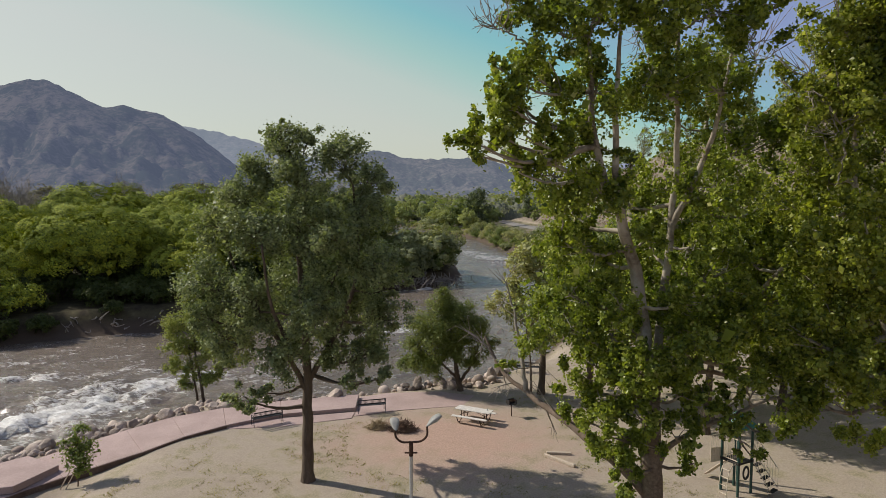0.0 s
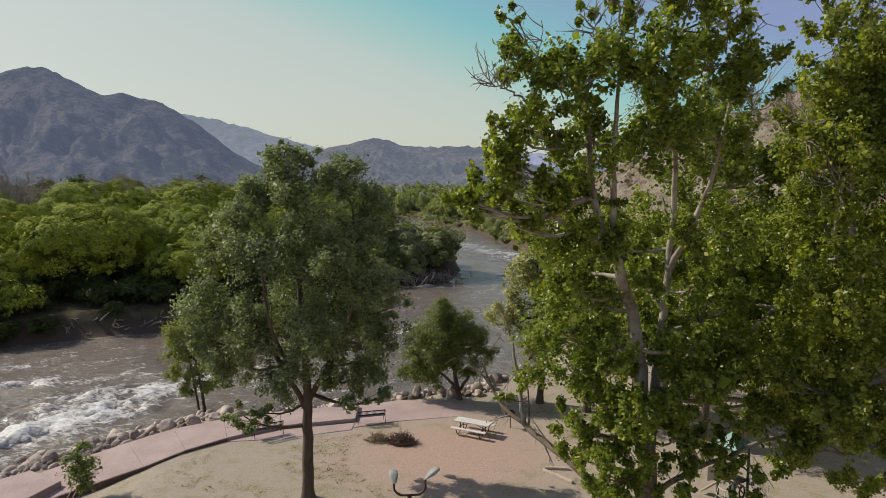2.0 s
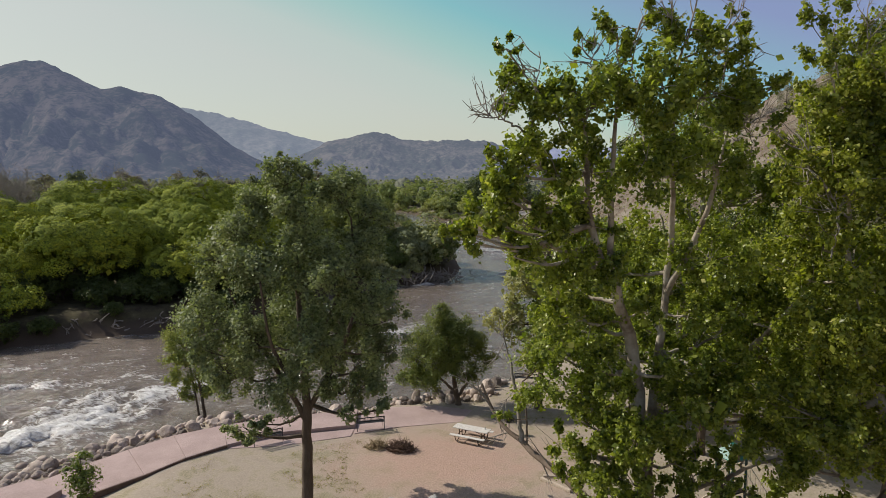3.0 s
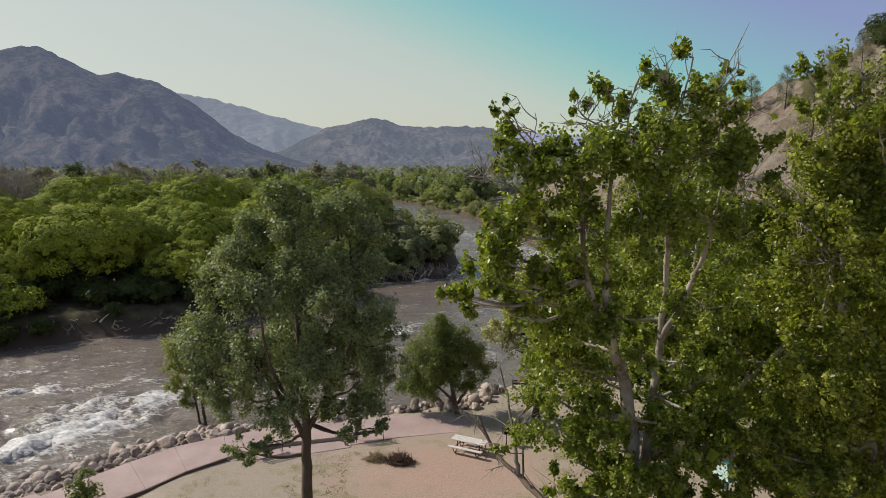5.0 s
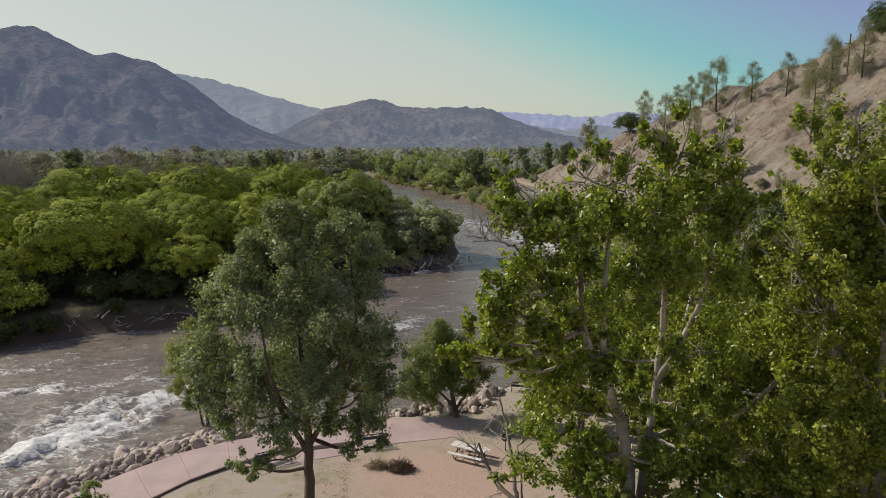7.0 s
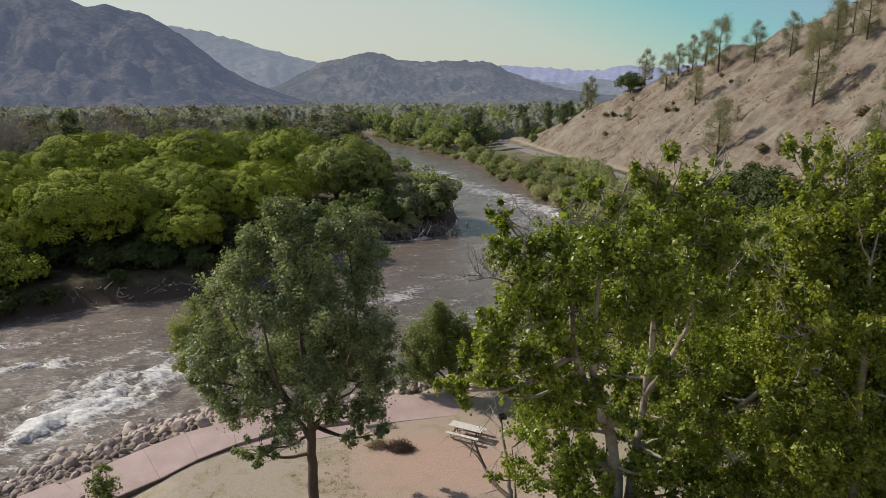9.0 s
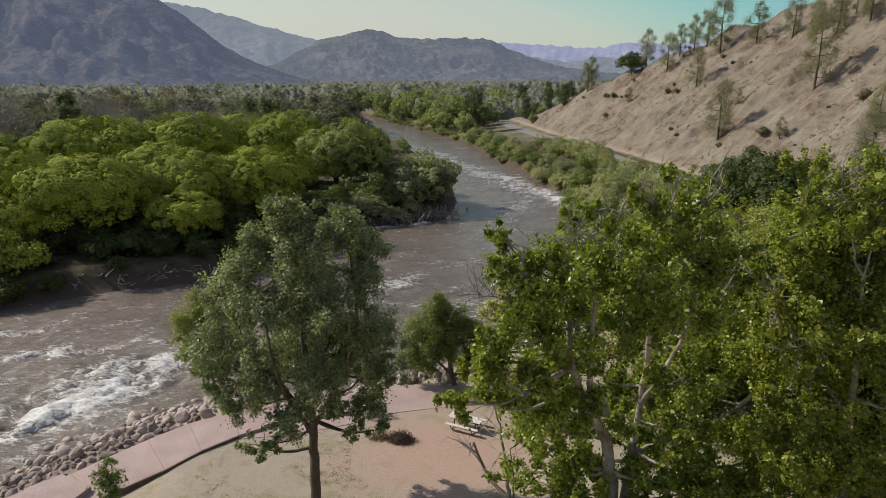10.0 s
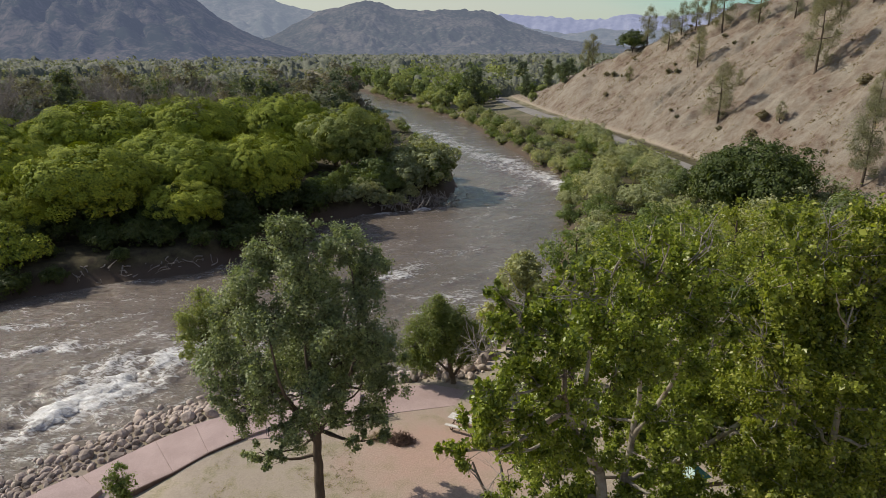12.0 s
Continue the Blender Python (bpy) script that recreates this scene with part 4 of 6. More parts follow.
# a small conifer among the bank rocks, and the willow standing in the water's edge
tree("juniper", [
    ([(0.85, 30.9, -0.1), (0.75, 30.9, 0.6), (0.55, 30.9, 1.5), (0.3, 30.9, 3.2)], 0.15, 0.04),
    ([(0.8, 30.9, 0.4), (1.3, 30.8, 1.2), (1.7, 30.8, 2.2)], 0.09, 0.03),
    ([(0.8, 30.9, 0.5), (0.1, 30.9, 1.2), (-0.7, 31.0, 1.9)], 0.08, 0.03)],
    [(0.0, 30.9, 4.2, .75), (0.8, 30.9, 3.9, .75), (-0.7, 30.9, 3.2, .8), (0.3, 30.6, 3.1, .9), (1.4, 30.9, 3.1, .8), (-1.3, 30.9, 2.2, .65), (-0.3, 30.5, 2.1, .8), (0.9, 30.5, 2.3, .7), (2.0, 30.9, 2.4, .6), (-0.9, 31.3, 1.4, .6), (0.4, 31.5, 2.8, .9), (-1.2, 30.8, 1.35, .65), (-0.5, 30.5, 1.3, .55), (1.7, 30.7, 1.7, .5), (-1.8, 31.0, 1.2, .45), (0.9, 30.5, 1.6, .45), (0.25, 30.9, 4.8, .35)],
    44000, 0.115, "tuft", PINE_LEAF, BARK, "small bushy conifer with twisted stems by the rocks", clumps=260, fill=0.24, up=0.8)
tree("bank_willow", [
    ([(-12.6, 33.4, -1.9), (-12.7, 33.4, -0.6), (-13.0, 33.5, 1.0), (-13.1, 33.5, 3.0)], 0.09, 0.03),
    ([(-12.9, 33.5, -1.9), (-13.1, 33.5, -0.5), (-13.4, 33.6, 1.2)], 0.07, 0.03)],
    [(-13.1, 33.5, 3.6, .8), (-13.9, 33.5, 2.5, .8), (-12.6, 33.4, 2.6, .8), (-13.3, 33.3, 1.6, .8), (-14.2, 33.6, 1.6, .6), (-12.3, 33.5, 1.3, .7), (-13.0, 33.3, 0.6, .6), (-11.4, 33.6, 2.6, .8), (-11.0, 33.8, 1.4, .8), (-13.3, 33.3, -0.3, .6), (-12.4, 33.4, -0.1, .6), (-14.3, 33.5, 0.6, .6), (-11.5, 33.6, 0.4, .6)],
    26000, 0.095, "oval", PALE_WILLOW, BARK, "small pale willow standing at the water's edge", clumps=160, fill=0.2)


# trees behind the sycamores, round the play area
# the last one is hidden, added for its shadow on the ground
for _i, (_x, _y, _h, _r) in enumerate(((6.7, 29.2, 9.4, 2.9), (10.5, 25.2, 9.2, 2.7), (11.5, 31.5, 9.6, 3.2), (15.0, 28.0, 9.6, 3.2), (16.5, 34.0, 9.0, 3.2), (15.5, 21.5, 9.5, 2.8), (19.5, 30.0, 10.0, 3.4), (4.7, 30.4, 7.4, 1.9), (8.6, 28.4, 8.6, 2.9))):
    tree("park_tree", [([(_x, _y, -0.1), (_x + 0.1, _y, 0.3 * _h), (_x - 0.1, _y + 0.1, 0.9 * _h)], 0.17, 0.04)],
         scatter_lobes((_x - 0.3, _y, 0.64 * _h), (_r, _r, 0.33 * _h), 24, 0.30 * _r, 0.42 * _r, 130 + _i),
         15000, 0.14, "oval", BUSH_LEAF if _i == 7 else BANK_LEAF if _i == 0 else (SYC_LEAF if _i < 3 else DARK_LEAF), BARK, "leafy park tree shading the play area", clumps=260, fill=0.17, split=False, group="trees round the play area")


# ---- far bank: a grove of broad willows ----
def dome_crown(domes, count, size, g, rim=-0.15, rough=0.16, puff=0.22, ragged=0.10, even=0.0):
    """Leaves in many small rounded sprays over a few overlapping domes (x, y, z, width, height), with dark gaps between the sprays."""
    d = np.array(domes, float)
    area = d[:, 3] ** 2
    at, out = [], []
    for i, (x, y, z, w, t) in enumerate(d):
        k = int(5.2 / puff ** 2 * 0.62)
        v = g.normal(0, 1, (k, 3))
        v /= np.linalg.norm(v, axis=1)[:, None]
        v = v[(v[:, 2] > rim) & (g.uniform(0, 1, k) < np.clip(0.75 + 0.5 * v[:, 2], 0.4, 1.0))]
        lump = 1 + rough * 2 * (fbm(v[:, 0] * 2.4 + 7 * i, v[:, 1] * 2.4 + v[:, 2] * 2.0, 17 + i, 3, 0.6) - 0.5) + g.normal(0, ragged, len(v)) * 0.6
        r = w * puff * np.exp(g.normal(0, 0.30, len(v)))
        c = np.array([x, y, z]) + v * np.array([w, w, t]) * (lump - 0.6 * puff)[:, None]
        inside = np.zeros(len(c), bool)
        for j, (a, b_, e, w2, t2) in enumerate(d):
            if j != i:
                inside |= ((c[:, 0] - a) / w2) ** 2 + ((c[:, 1] - b_) / w2) ** 2 + ((c[:, 2] - e) / t2) ** 2 < 0.5
        c, v, r = c[~inside], v[~inside], r[~inside]
        if not len(c):
            continue
        m = np.maximum(4, count * (area[i] / area.sum()) * r ** 2 / (r ** 2).sum()).astype(int)
        q = np.repeat(np.arange(len(c)), m)
        u = g.normal(0, 1, (len(q), 3)) + 0.75 * v[q] + np.array([0, 0, 0.35])
        u /= np.linalg.norm(u, axis=1)[:, None]
        deep = 1 - np.minimum(np.abs(g.normal(0, 0.24, len(q))), 0.9) + (g.uniform(0, 1, len(q)) < 0.08) * g.uniform(0, 0.5, len(q))
        at.append(c[q] + u * (r[q] * deep)[:, None] * np.array([1, 1, 0.8]))
        out.append((0.7 - 0.4 * even) * u + (0.5 + 0.4 * even) * v[q])
    at, out = np.concatenate(at), np.concatenate(out)
    # the heart of the crown: larger leaves added inside to keep the light out
    core, way = [], []
    for x, y, z, w, t in d:
        n = int(0.20 * count * w * w / area.sum())
        v = g.normal(0, 1, (n, 3))
        v /= np.linalg.norm(v, axis=1)[:, None]
        v = v[v[:, 2] > rim]
        core.append(np.array([x, y, z]) + v * np.array([w, w, t]) * g.uniform(0.35, 0.68, (len(v), 1)))
        way.append(v)
    core, way = np.concatenate(core), np.concatenate(way)
    each = np.r_[np.full(len(at), size), np.full(len(core), size * 2.6)]
    return leaf_mesh("crown", np.concatenate([at, core]), np.concatenate([out, way]), each, "kite", 0.15 * (1 - even), 0.3, 0.9 + 0.9 * even, 0.34 - 0.1 * even)


def dome_tree(name, h, r, count, size, leaf, bark, label, seed, category="tree", n=6, low=0.42, group="", rim=-0.15, rough=0.16, main=0.66, puff=0.24):
    """A tree with a crown of knobbly domes, h high and r wide; low: how far down the crown reaches, of h."""
    g = np.random.default_rng(seed)
    root = thing(name, (0, 0, 0), label, category, group)
    depth = h * (1 - low)
    domes = [(g.uniform(-.1, .1) * r, g.uniform(-.1, .1) * r, h - 0.72 * depth, main * r, 0.72 * depth)]
    for k in range(n):
        a, q = k * 2 * math.pi / n + g.uniform(-.35, .35), g.uniform(0.42, 0.62) * r * (main / 0.66) ** 0.7
        w = r * g.uniform(0.36, 0.52)
        t = min(depth * 0.62, w * g.uniform(0.75, 1.0))
        domes.append((q * math.cos(a), q * math.sin(a), h - depth * g.uniform(0.42, 0.60) - t * 0.35, w, t))
    stem = Tubes()
    stem.add(bend([(0, 0, -0.3), (0.08 * r, 0, 0.3 * h), (0.1 * r, 0.08 * r, 0.75 * h)], 10, 0.01 * h), np.linspace(0.028 * h, 0.012 * h, 10), 7, 0.05)
    mesh_part("trunk", stem.mesh("trunk"), bark, root)
    for k, (x, y, z, w, t) in enumerate(domes[1:]):
        if k % 2 == 0 or h > 6:
            lb = Tubes()
            lb.add(bend([(0.02 * r, 0, 0.12 * h), (0.35 * x, 0.35 * y, 0.35 * h), (x, y, z)], 7, 0.01 * h), np.linspace(0.018 * h, 0.006 * h, 7), 5)
            mesh_part("limb", lb.mesh("limb"), bark, root)
    mesh_part("crown", dome_crown(domes, count, size, g, rim, rough, puff), leaf, root)
    return root


def pine(name, h, r, count, size, leaf, label, seed, low=0.3, group=""):
    """A thin open pine."""
    g = np.random.default_rng(seed)
    lobes = []
    for k in range(13):
        u = low + (1 - low) * k / 12
        w = r * (1.0 - 0.75 * abs(u - 0.55) / 0.55) * g.uniform(0.35, 0.95)
        a = k * 2.4 + g.uniform(-.4, .4)
        lobes.append((w * math.cos(a), w * math.sin(a), h * u, h * 0.075 * g.uniform(0.8, 1.4)))
    stems = [([(0, 0, -0.4), (0.02 * h, 0, 0.4 * h), (0, 0.01 * h, h * 0.97)], 0.022 * h, 0.02)]
    return tree(name, stems, lobes, count, size, "kite", leaf, BARK, label, "tree", clumps=170, fill=0.52, twig=0.012, base=(0, 0, 0), split=False, up=0.5, group=group)


def place(models, spots, sink=0.05):
    """Sets the models and copies of them at spots (x, y, scale)."""
    for i, (x, y, s) in enumerate(spots):
        k = i % len(models)
        z = float(land(np.array([x]), np.array([y]))[0])
        m = pose(x, y, z - sink, 0, 0, rng.uniform(0, 360)) @ Matrix.Diagonal((s, s, s * rng.uniform(0.92, 1.08), 1))
        if i < len(models):
            models[k].matrix_basis = m
        else:
            copy_thing(models[k], m)


def willow(label, h, r, count, size, leaf, seed, caps=5, puff=0.105):
    """A spreading willow: many flat-topped caps of foliage in tiers, overhanging a shaded skirt of leaves and bare forked stems."""
    g = np.random.default_rng(seed)
    root = thing("willow", (0, 0, 0), label, "tree", "willows of the grove")
    domes = [(0.05 * r, 0, 0.50 * h, 0.82 * r, 0.48 * h)]
    for k in range(caps):
        a, q = k * 2.4 + g.uniform(-.3, .3), r * g.uniform(0.40, 0.62)
        w = r * g.uniform(0.34, 0.44)
        top = h * (0.98 - 0.38 * (q / r) ** 1.6 + g.uniform(-0.04, 0.06))
        domes.append((q * math.cos(a), q * math.sin(a), top - 0.9 * w, w, 0.9 * w))
    skirt = []
    for k in range(6):
        a = k * 1.05 + g.uniform(-.3, .3)
        q = r * g.uniform(0.28, 0.44)
        skirt.append((q * math.cos(a), q * math.sin(a), h * g.uniform(0.36, 0.46), 0.34 * r, 0.28 * h))
    for k in range(4):
        a = k * 1.6 + g.uniform(-.4, .4)
        x, y = 0.4 * r * math.cos(a), 0.4 * r * math.sin(a)
        st = Tubes()
        st.add(bend([(0.04 * x, 0.04 * y, -0.3), (0.25 * x, 0.25 * y, 0.25 * h), (x, y, 0.66 * h)], 9, 0.01 * h), np.linspace(0.026 * h, 0.009 * h, 9), 6, 0.05)
        mesh_part("limb" if k else "trunk", st.mesh("stem"), LIMB, root)
    mesh_part("crown", dome_crown(domes, count, size, g, -0.3, 0.12, puff, 0.035, 0.9), leaf, root)
    mesh_part("skirt", dome_crown(skirt, int(0.28 * count), size * 1.25, g, -0.6, 0.3, 0.26, 0.12), leaf, root)
    return root


G_LAB = "broad round-topped willow in the riverside grove"
grove = [willow(G_LAB, 8.6, 6.3, 40000, 0.125, WILLOW_LEAF, k) for k in (1, 2, 3)]
# the last three stand out of view, added to shade the far bank
place(grove, [(-32.5, 60, 1.08), (-25.5, 66.5, 1.0), (-19.5, 69.5, 0.95), (-42.5, 80, 1.25), (-44, 64, 1.08), (-32.5, 87, 1.3), (-43.5, 54, 0.9), (-19.5, 79, 0.85), (-21.5, 94, 1.22), (-24, 60, 0.62), (-37.5, 55.5, 0.6), (-30.5, 72, 1.05), (-45, 50.5, 0.9), (-51, 55, 1.0), (-57, 50, 1.0)])
grove_back = [willow(G_LAB, 8.6, 6.4, 16000, 0.20, WILLOW_LEAF, k, 5, 0.12) for k in (4, 5, 6)]
place(grove_back, [(-53, 72, 1.1), (-53, 88, 0.85), (-42, 93, 1.05), (-30, 98, 0.95), (-62, 80, 1.1), (-64, 66, 1.05), (-14, 112, 0.7), (-55, 57, 1.0), (-74, 84, 1.1), (-64, 96, 0.7), (-68, 56, 1.1)])
pale_grove = [willow("lighter green round willow at the grove's end", 8.8, 6.0, 30000, 0.15, PALE_WILLOW, k, 7, 0.12) for k in (7, 8)]
place(pale_grove, [(-12.3, 86.5, 1.12), (-15.5, 97, 0.9)])
under = [dome_tree("riverside_bush", 3.3, 2.4, 3000, 0.15, OAK_LEAF, BARK, "dark low bush under the willows of the grove", s, "bush", low=0.1, rim=-0.6, rough=0.3, group="bushes on the far bank") for s in (21, 22)]
place(under, [(-36, 54, 1.0), (-27, 56, 0.8), (-19, 58.5, 0.8), (-15.5, 66, 0.9), (-42, 51, 1.1), (-33, 52.5, 0.5), (-24.5, 55.5, 0.6), (-47, 50, 1.0), (-38.5, 49.5, 0.6), (-52, 47, 1.2), (-29, 60.5, 1.0), (-34, 65, 1.2), (-21, 64, 1.0), (-29, 54.5, 0.9), (-38, 55.5, 1.2), (-18, 61.5, 0.9), (-26, 62, 1.3), (-43, 58, 1.3), (-33.5, 47.6, 0.7), (-36, 46.5, 0.9), (-31, 49.5, 0.5), (-27, 52.6, 0.5), (-21.5, 56, 0.6), (-39.5, 45.5, 1.0), (-17, 67, 1.0), (-20, 62.5, 1.0), (-14.2, 70.5, 0.9), (-23, 58.5, 0.9), (-17.5, 71.5, 1.2), (-20.5, 66.5, 1.2), (-25.5, 58.5, 1.0), (-30.5, 56.5, 1.0), (-34, 57.5, 1.1)])
low_willow = [dome_tree("willow_bush", 3.4, 3.0, 7000, 0.13, WILLOW_LEAF, BARK, "low yellow-green willow bush on the far bank", 25, "bush", n=6, low=0.05, rim=-0.5, rough=0.25, puff=0.15, group="bushes on the far bank")]
place(low_willow, [(-34.6, 50.0, 1.0), (-41, 48.5, 0.9)])
shore = [dome_tree("island_bush", 3.6, 2.8, 4500, 0.17, m, BARK, "grey-green brush on the wooded point, driftwood below", s, "bush", low=0.15, rim=-0.5, rough=0.35, group="bushes of the wooded point") for s, m in ((31, BANK_LEAF), (32, BUSH_LEAF), (33, BANK_LEAF))]
place(shore, [(-1.2, 84.5, 1.2), (-4.5, 82, 1.3), (-0.4, 90, 1.05), (-7.8, 80, 0.9), (-3.5, 88, 1.4), (-9.5, 77.5, 0.7), (-6.2, 78.8, 0.55), (-2.5, 97, 0.8), (-11.0, 79.5, 0.9), (-12.8, 76, 0.75), (-8.8, 76.8, 0.5), (-10.6, 75.4, 0.45), (-14.2, 73.0, 0.6), (-2.4, 86, 1.5)])

brush = [dome_tree("willow_bush", 2.4, 2.2, 3200, 0.13, BUSH_LEAF, BARK, "pale sunlit brush along the foot of the wooded point", 34, "bush", n=5, low=0.05, rim=-0.5, rough=0.35, group="bushes of the wooded point")]
place(brush, [(-7.4, 76.6, 0.9), (-9.8, 75.9, 1.0), (-5.2, 77.4, 0.8), (-11.8, 74.2, 0.9), (-3.6, 79.2, 0.8), (-8.4, 78.4, 1.2), (-12.6, 77.2, 1.2)])

# ---- hill and valley trees ----
hill_pines = [pine("grey_pine", 7.5, 2.2, 13000, 0.085, GREY_PINE, "thin open grey pine on the dry hillside", s, 0.2, group="trees of the hillside") for s in (41, 42, 43, 44)]
place(hill_pines, [(58, 139, 1.35), (60.5, 129, 1.0), (50.6, 164, 1.1), (44, 103, 1.2), (54, 95.8, 0.95), (62.8, 120.5, 0.9), (44, 66, 0.95), (50.2, 130, 0.75), (51.3, 151, 0.75), (54.8, 153.5, 0.85), (56.6, 150, 0.8), (57.6, 145.5, 0.85), (63, 107.5, 0.75), (65.2, 103, 1.0), (42.3, 185, 0.95), (40.5, 182, 0.8), (43.5, 152, 0.35), (51.2, 113, 0.35), (51, 76, 0.7), (66, 112, 0.7), (64.5, 116, 0.55), (57, 84, 0.5), (47, 90, 0.35)], 0.2)
oaks = [dome_tree("hill_oak", 4.3, 3.4, 11000, 0.115, OAK_LEAF, BARK, "dark round oak on the ridge of the hill", s, low=0.25, rim=-0.4, rough=0.28, puff=0.16, group="trees of the hillside") for s in (51, 52)]
place(oaks, [(48.3, 168.5, 1.25), (71, 106, 1.0), (31, 62, 1.5), (29.0, 66, 1.35), (33.5, 67, 1.45), (27.5, 61, 0.9), (74, 110, 1.1), (35, 61, 0.9)], 0.2)
scrub = [dome_tree("hill_shrub", 1.1, 0.8, 600, 0.11, SHRUB_LEAF, BARK, "small dry shrub on the bare slope", s, "bush", n=3, low=0.05, rim=-0.6, rough=0.4, group="shrubs of the hillside") for s in (61, 62)]
_g = np.random.default_rng(66)
_spots = []
while len(_spots) < 46:
    _y = _g.uniform(58, 185)
    _x = float(road_x(_y)) + _g.uniform(5, 30)
    _spots.append((_x, _y, _g.uniform(0.5, 1.3)))
place(scrub, _spots)

def hill_scrub():
    """Dry grass clumps and low scrub strewn over the slope."""
    g = np.random.default_rng(67)
    n = 5200
    y = g.uniform(50, 200, n)
    x = road_x(y) + 3.5 + 34 * g.uniform(0, 1, n)
    keep = vnoise(x * 0.12, y * 0.12, 5) + 0.35 * vnoise(x * 0.5, y * 0.5, 6) > g.uniform(0.35, 0.95, n)
    x, y = x[keep], y[keep]
    k = np.repeat(np.arange(len(x)), 7)
    px, py = x[k] + g.normal(0, 0.22, len(k)), y[k] + g.normal(0, 0.22, len(k))
    at = np.stack([px, py, land(px, py) + 0.10], 1)
    return leaf_mesh("hill_scrub", at, np.zeros((len(k), 3)), 0.28, "tuft", 0.4, 0.4)


SCRUB = foliage("dry_scrub", (0.11, 0.085, 0.055), (0.20, 0.165, 0.10), (0.30, 0.26, 0.17), 0.2, 0.9, 0.1)
tagged(mesh_part("hill_scrub", hill_scrub(), SCRUB), "dry grass clumps and low scrub on the slope", "scrub", "", "stuff")
bushes = [dome_tree("willow_bush", 4.2, 3.0, 3200, 0.16, m, BARK, lab, s, "bush", n=5, low=0.08, rim=-0.6, rough=0.35, group="bushes between river and road")
          for s, m, lab in ((71, BUSH_LEAF, "pale green willow bush on the river bank"), (72, BUSH_LEAF, "pale grey-green leafy bush on the river bank"), (73, BANK_LEAF, "mid-green leafy bush on the river bank"))]
place(bushes, [(19.5, 78, 0.95), (22.5, 84, 0.87), (20.5, 92, 0.78), (24, 92, 0.87), (21.5, 99, 0.7), (24.5, 108, 0.99), (21, 108, 0.74), (18.6, 112, 0.7), (17.5, 119, 0.74), (20.3, 120, 0.7), (16, 127, 0.7), (18.2, 131, 0.7), (14.8, 137, 0.74), (16.5, 143, 0.7), (13.4, 147, 0.78), (14.5, 155, 0.78), (11.8, 160, 0.78), (12.5, 168, 0.83), (10.4, 176, 0.87), (27, 84, 0.87), (29.5, 78, 0.95), (26, 74, 1), (18.5, 71, 1), (16.5, 64, 0.94), (22, 68, 1.1), (14.5, 57, 0.85), (20, 58, 1.1), (24.5, 62, 1), (12.5, 49, 1), (17, 50, 1.2), (22, 50, 1.3), (28, 54, 1.3), (10.5, 43.5, 0.9), (14.5, 43, 1), (9, 40.5, 0.6), (19, 43, 1.1), (25, 44, 1.2), (33, 58, 1.3), (36, 54, 1.6), (31, 50, 1.5), (38.5, 49, 1.7), (34, 45, 1.6), (36, 66, 1.1), (33, 72, 1), (31, 88, 0.78), (29.5, 96, 0.7), (37, 60, 1.2), (41, 44, 1.8)])
_g = np.random.default_rng(75)
_bank = np.array(NEAR_BANK[13:21] , float)
_far = np.array(FAR_BANK[1:6], float)
_sp = [(x + _g.uniform(0.3, 1.6), y + _g.uniform(-2, 2), _g.uniform(0.4, 0.85)) for x, y in zip(np.interp(np.linspace(70, 290, 46), _bank[:, 1], _bank[:, 0]), np.linspace(70, 290, 46))]
_sp += [(x - _g.uniform(2.5, 6), y, _g.uniform(0.35, 0.7)) for x, y in zip(np.interp(np.linspace(108, 300, 26), _far[::-1, 1], _far[::-1, 0]), np.linspace(108, 300, 26))]
_sp += [(float(road_x(_y)) - _g.uniform(3.2, 7.5), _y + _g.uniform(-1, 1), _g.uniform(0.6, 1.05)) for _y in np.linspace(80, 146, 40)]
for _x, _y, _s in _sp:
    _m = pose(_x, _y, float(land(np.array([_x]), np.array([_y]))[0]) - 0.1, 0, 0, _g.uniform(0, 360)) @ Matrix.Scale(_s, 4)
    copy_thing(bushes[_g.integers(0, 3)], _m)
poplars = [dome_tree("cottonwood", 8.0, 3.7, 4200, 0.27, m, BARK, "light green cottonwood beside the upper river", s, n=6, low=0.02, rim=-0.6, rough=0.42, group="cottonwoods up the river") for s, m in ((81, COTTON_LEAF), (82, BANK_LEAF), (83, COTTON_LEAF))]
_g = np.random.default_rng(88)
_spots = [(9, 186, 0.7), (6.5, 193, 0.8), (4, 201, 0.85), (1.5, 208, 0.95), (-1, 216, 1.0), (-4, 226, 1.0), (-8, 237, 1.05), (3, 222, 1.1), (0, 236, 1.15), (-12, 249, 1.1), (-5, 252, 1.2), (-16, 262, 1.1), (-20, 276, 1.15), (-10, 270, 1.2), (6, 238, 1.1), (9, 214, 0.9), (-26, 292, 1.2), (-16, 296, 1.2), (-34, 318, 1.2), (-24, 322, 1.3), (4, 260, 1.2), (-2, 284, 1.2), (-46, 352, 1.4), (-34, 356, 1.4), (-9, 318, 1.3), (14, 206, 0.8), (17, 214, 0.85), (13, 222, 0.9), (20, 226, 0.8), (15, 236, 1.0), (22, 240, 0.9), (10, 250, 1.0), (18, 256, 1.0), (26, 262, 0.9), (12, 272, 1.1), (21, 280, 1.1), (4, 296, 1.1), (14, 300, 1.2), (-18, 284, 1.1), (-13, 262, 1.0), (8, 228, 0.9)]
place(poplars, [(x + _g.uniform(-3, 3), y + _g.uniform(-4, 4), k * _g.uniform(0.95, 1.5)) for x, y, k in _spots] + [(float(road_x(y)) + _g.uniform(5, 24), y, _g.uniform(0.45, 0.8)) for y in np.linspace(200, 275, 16)])
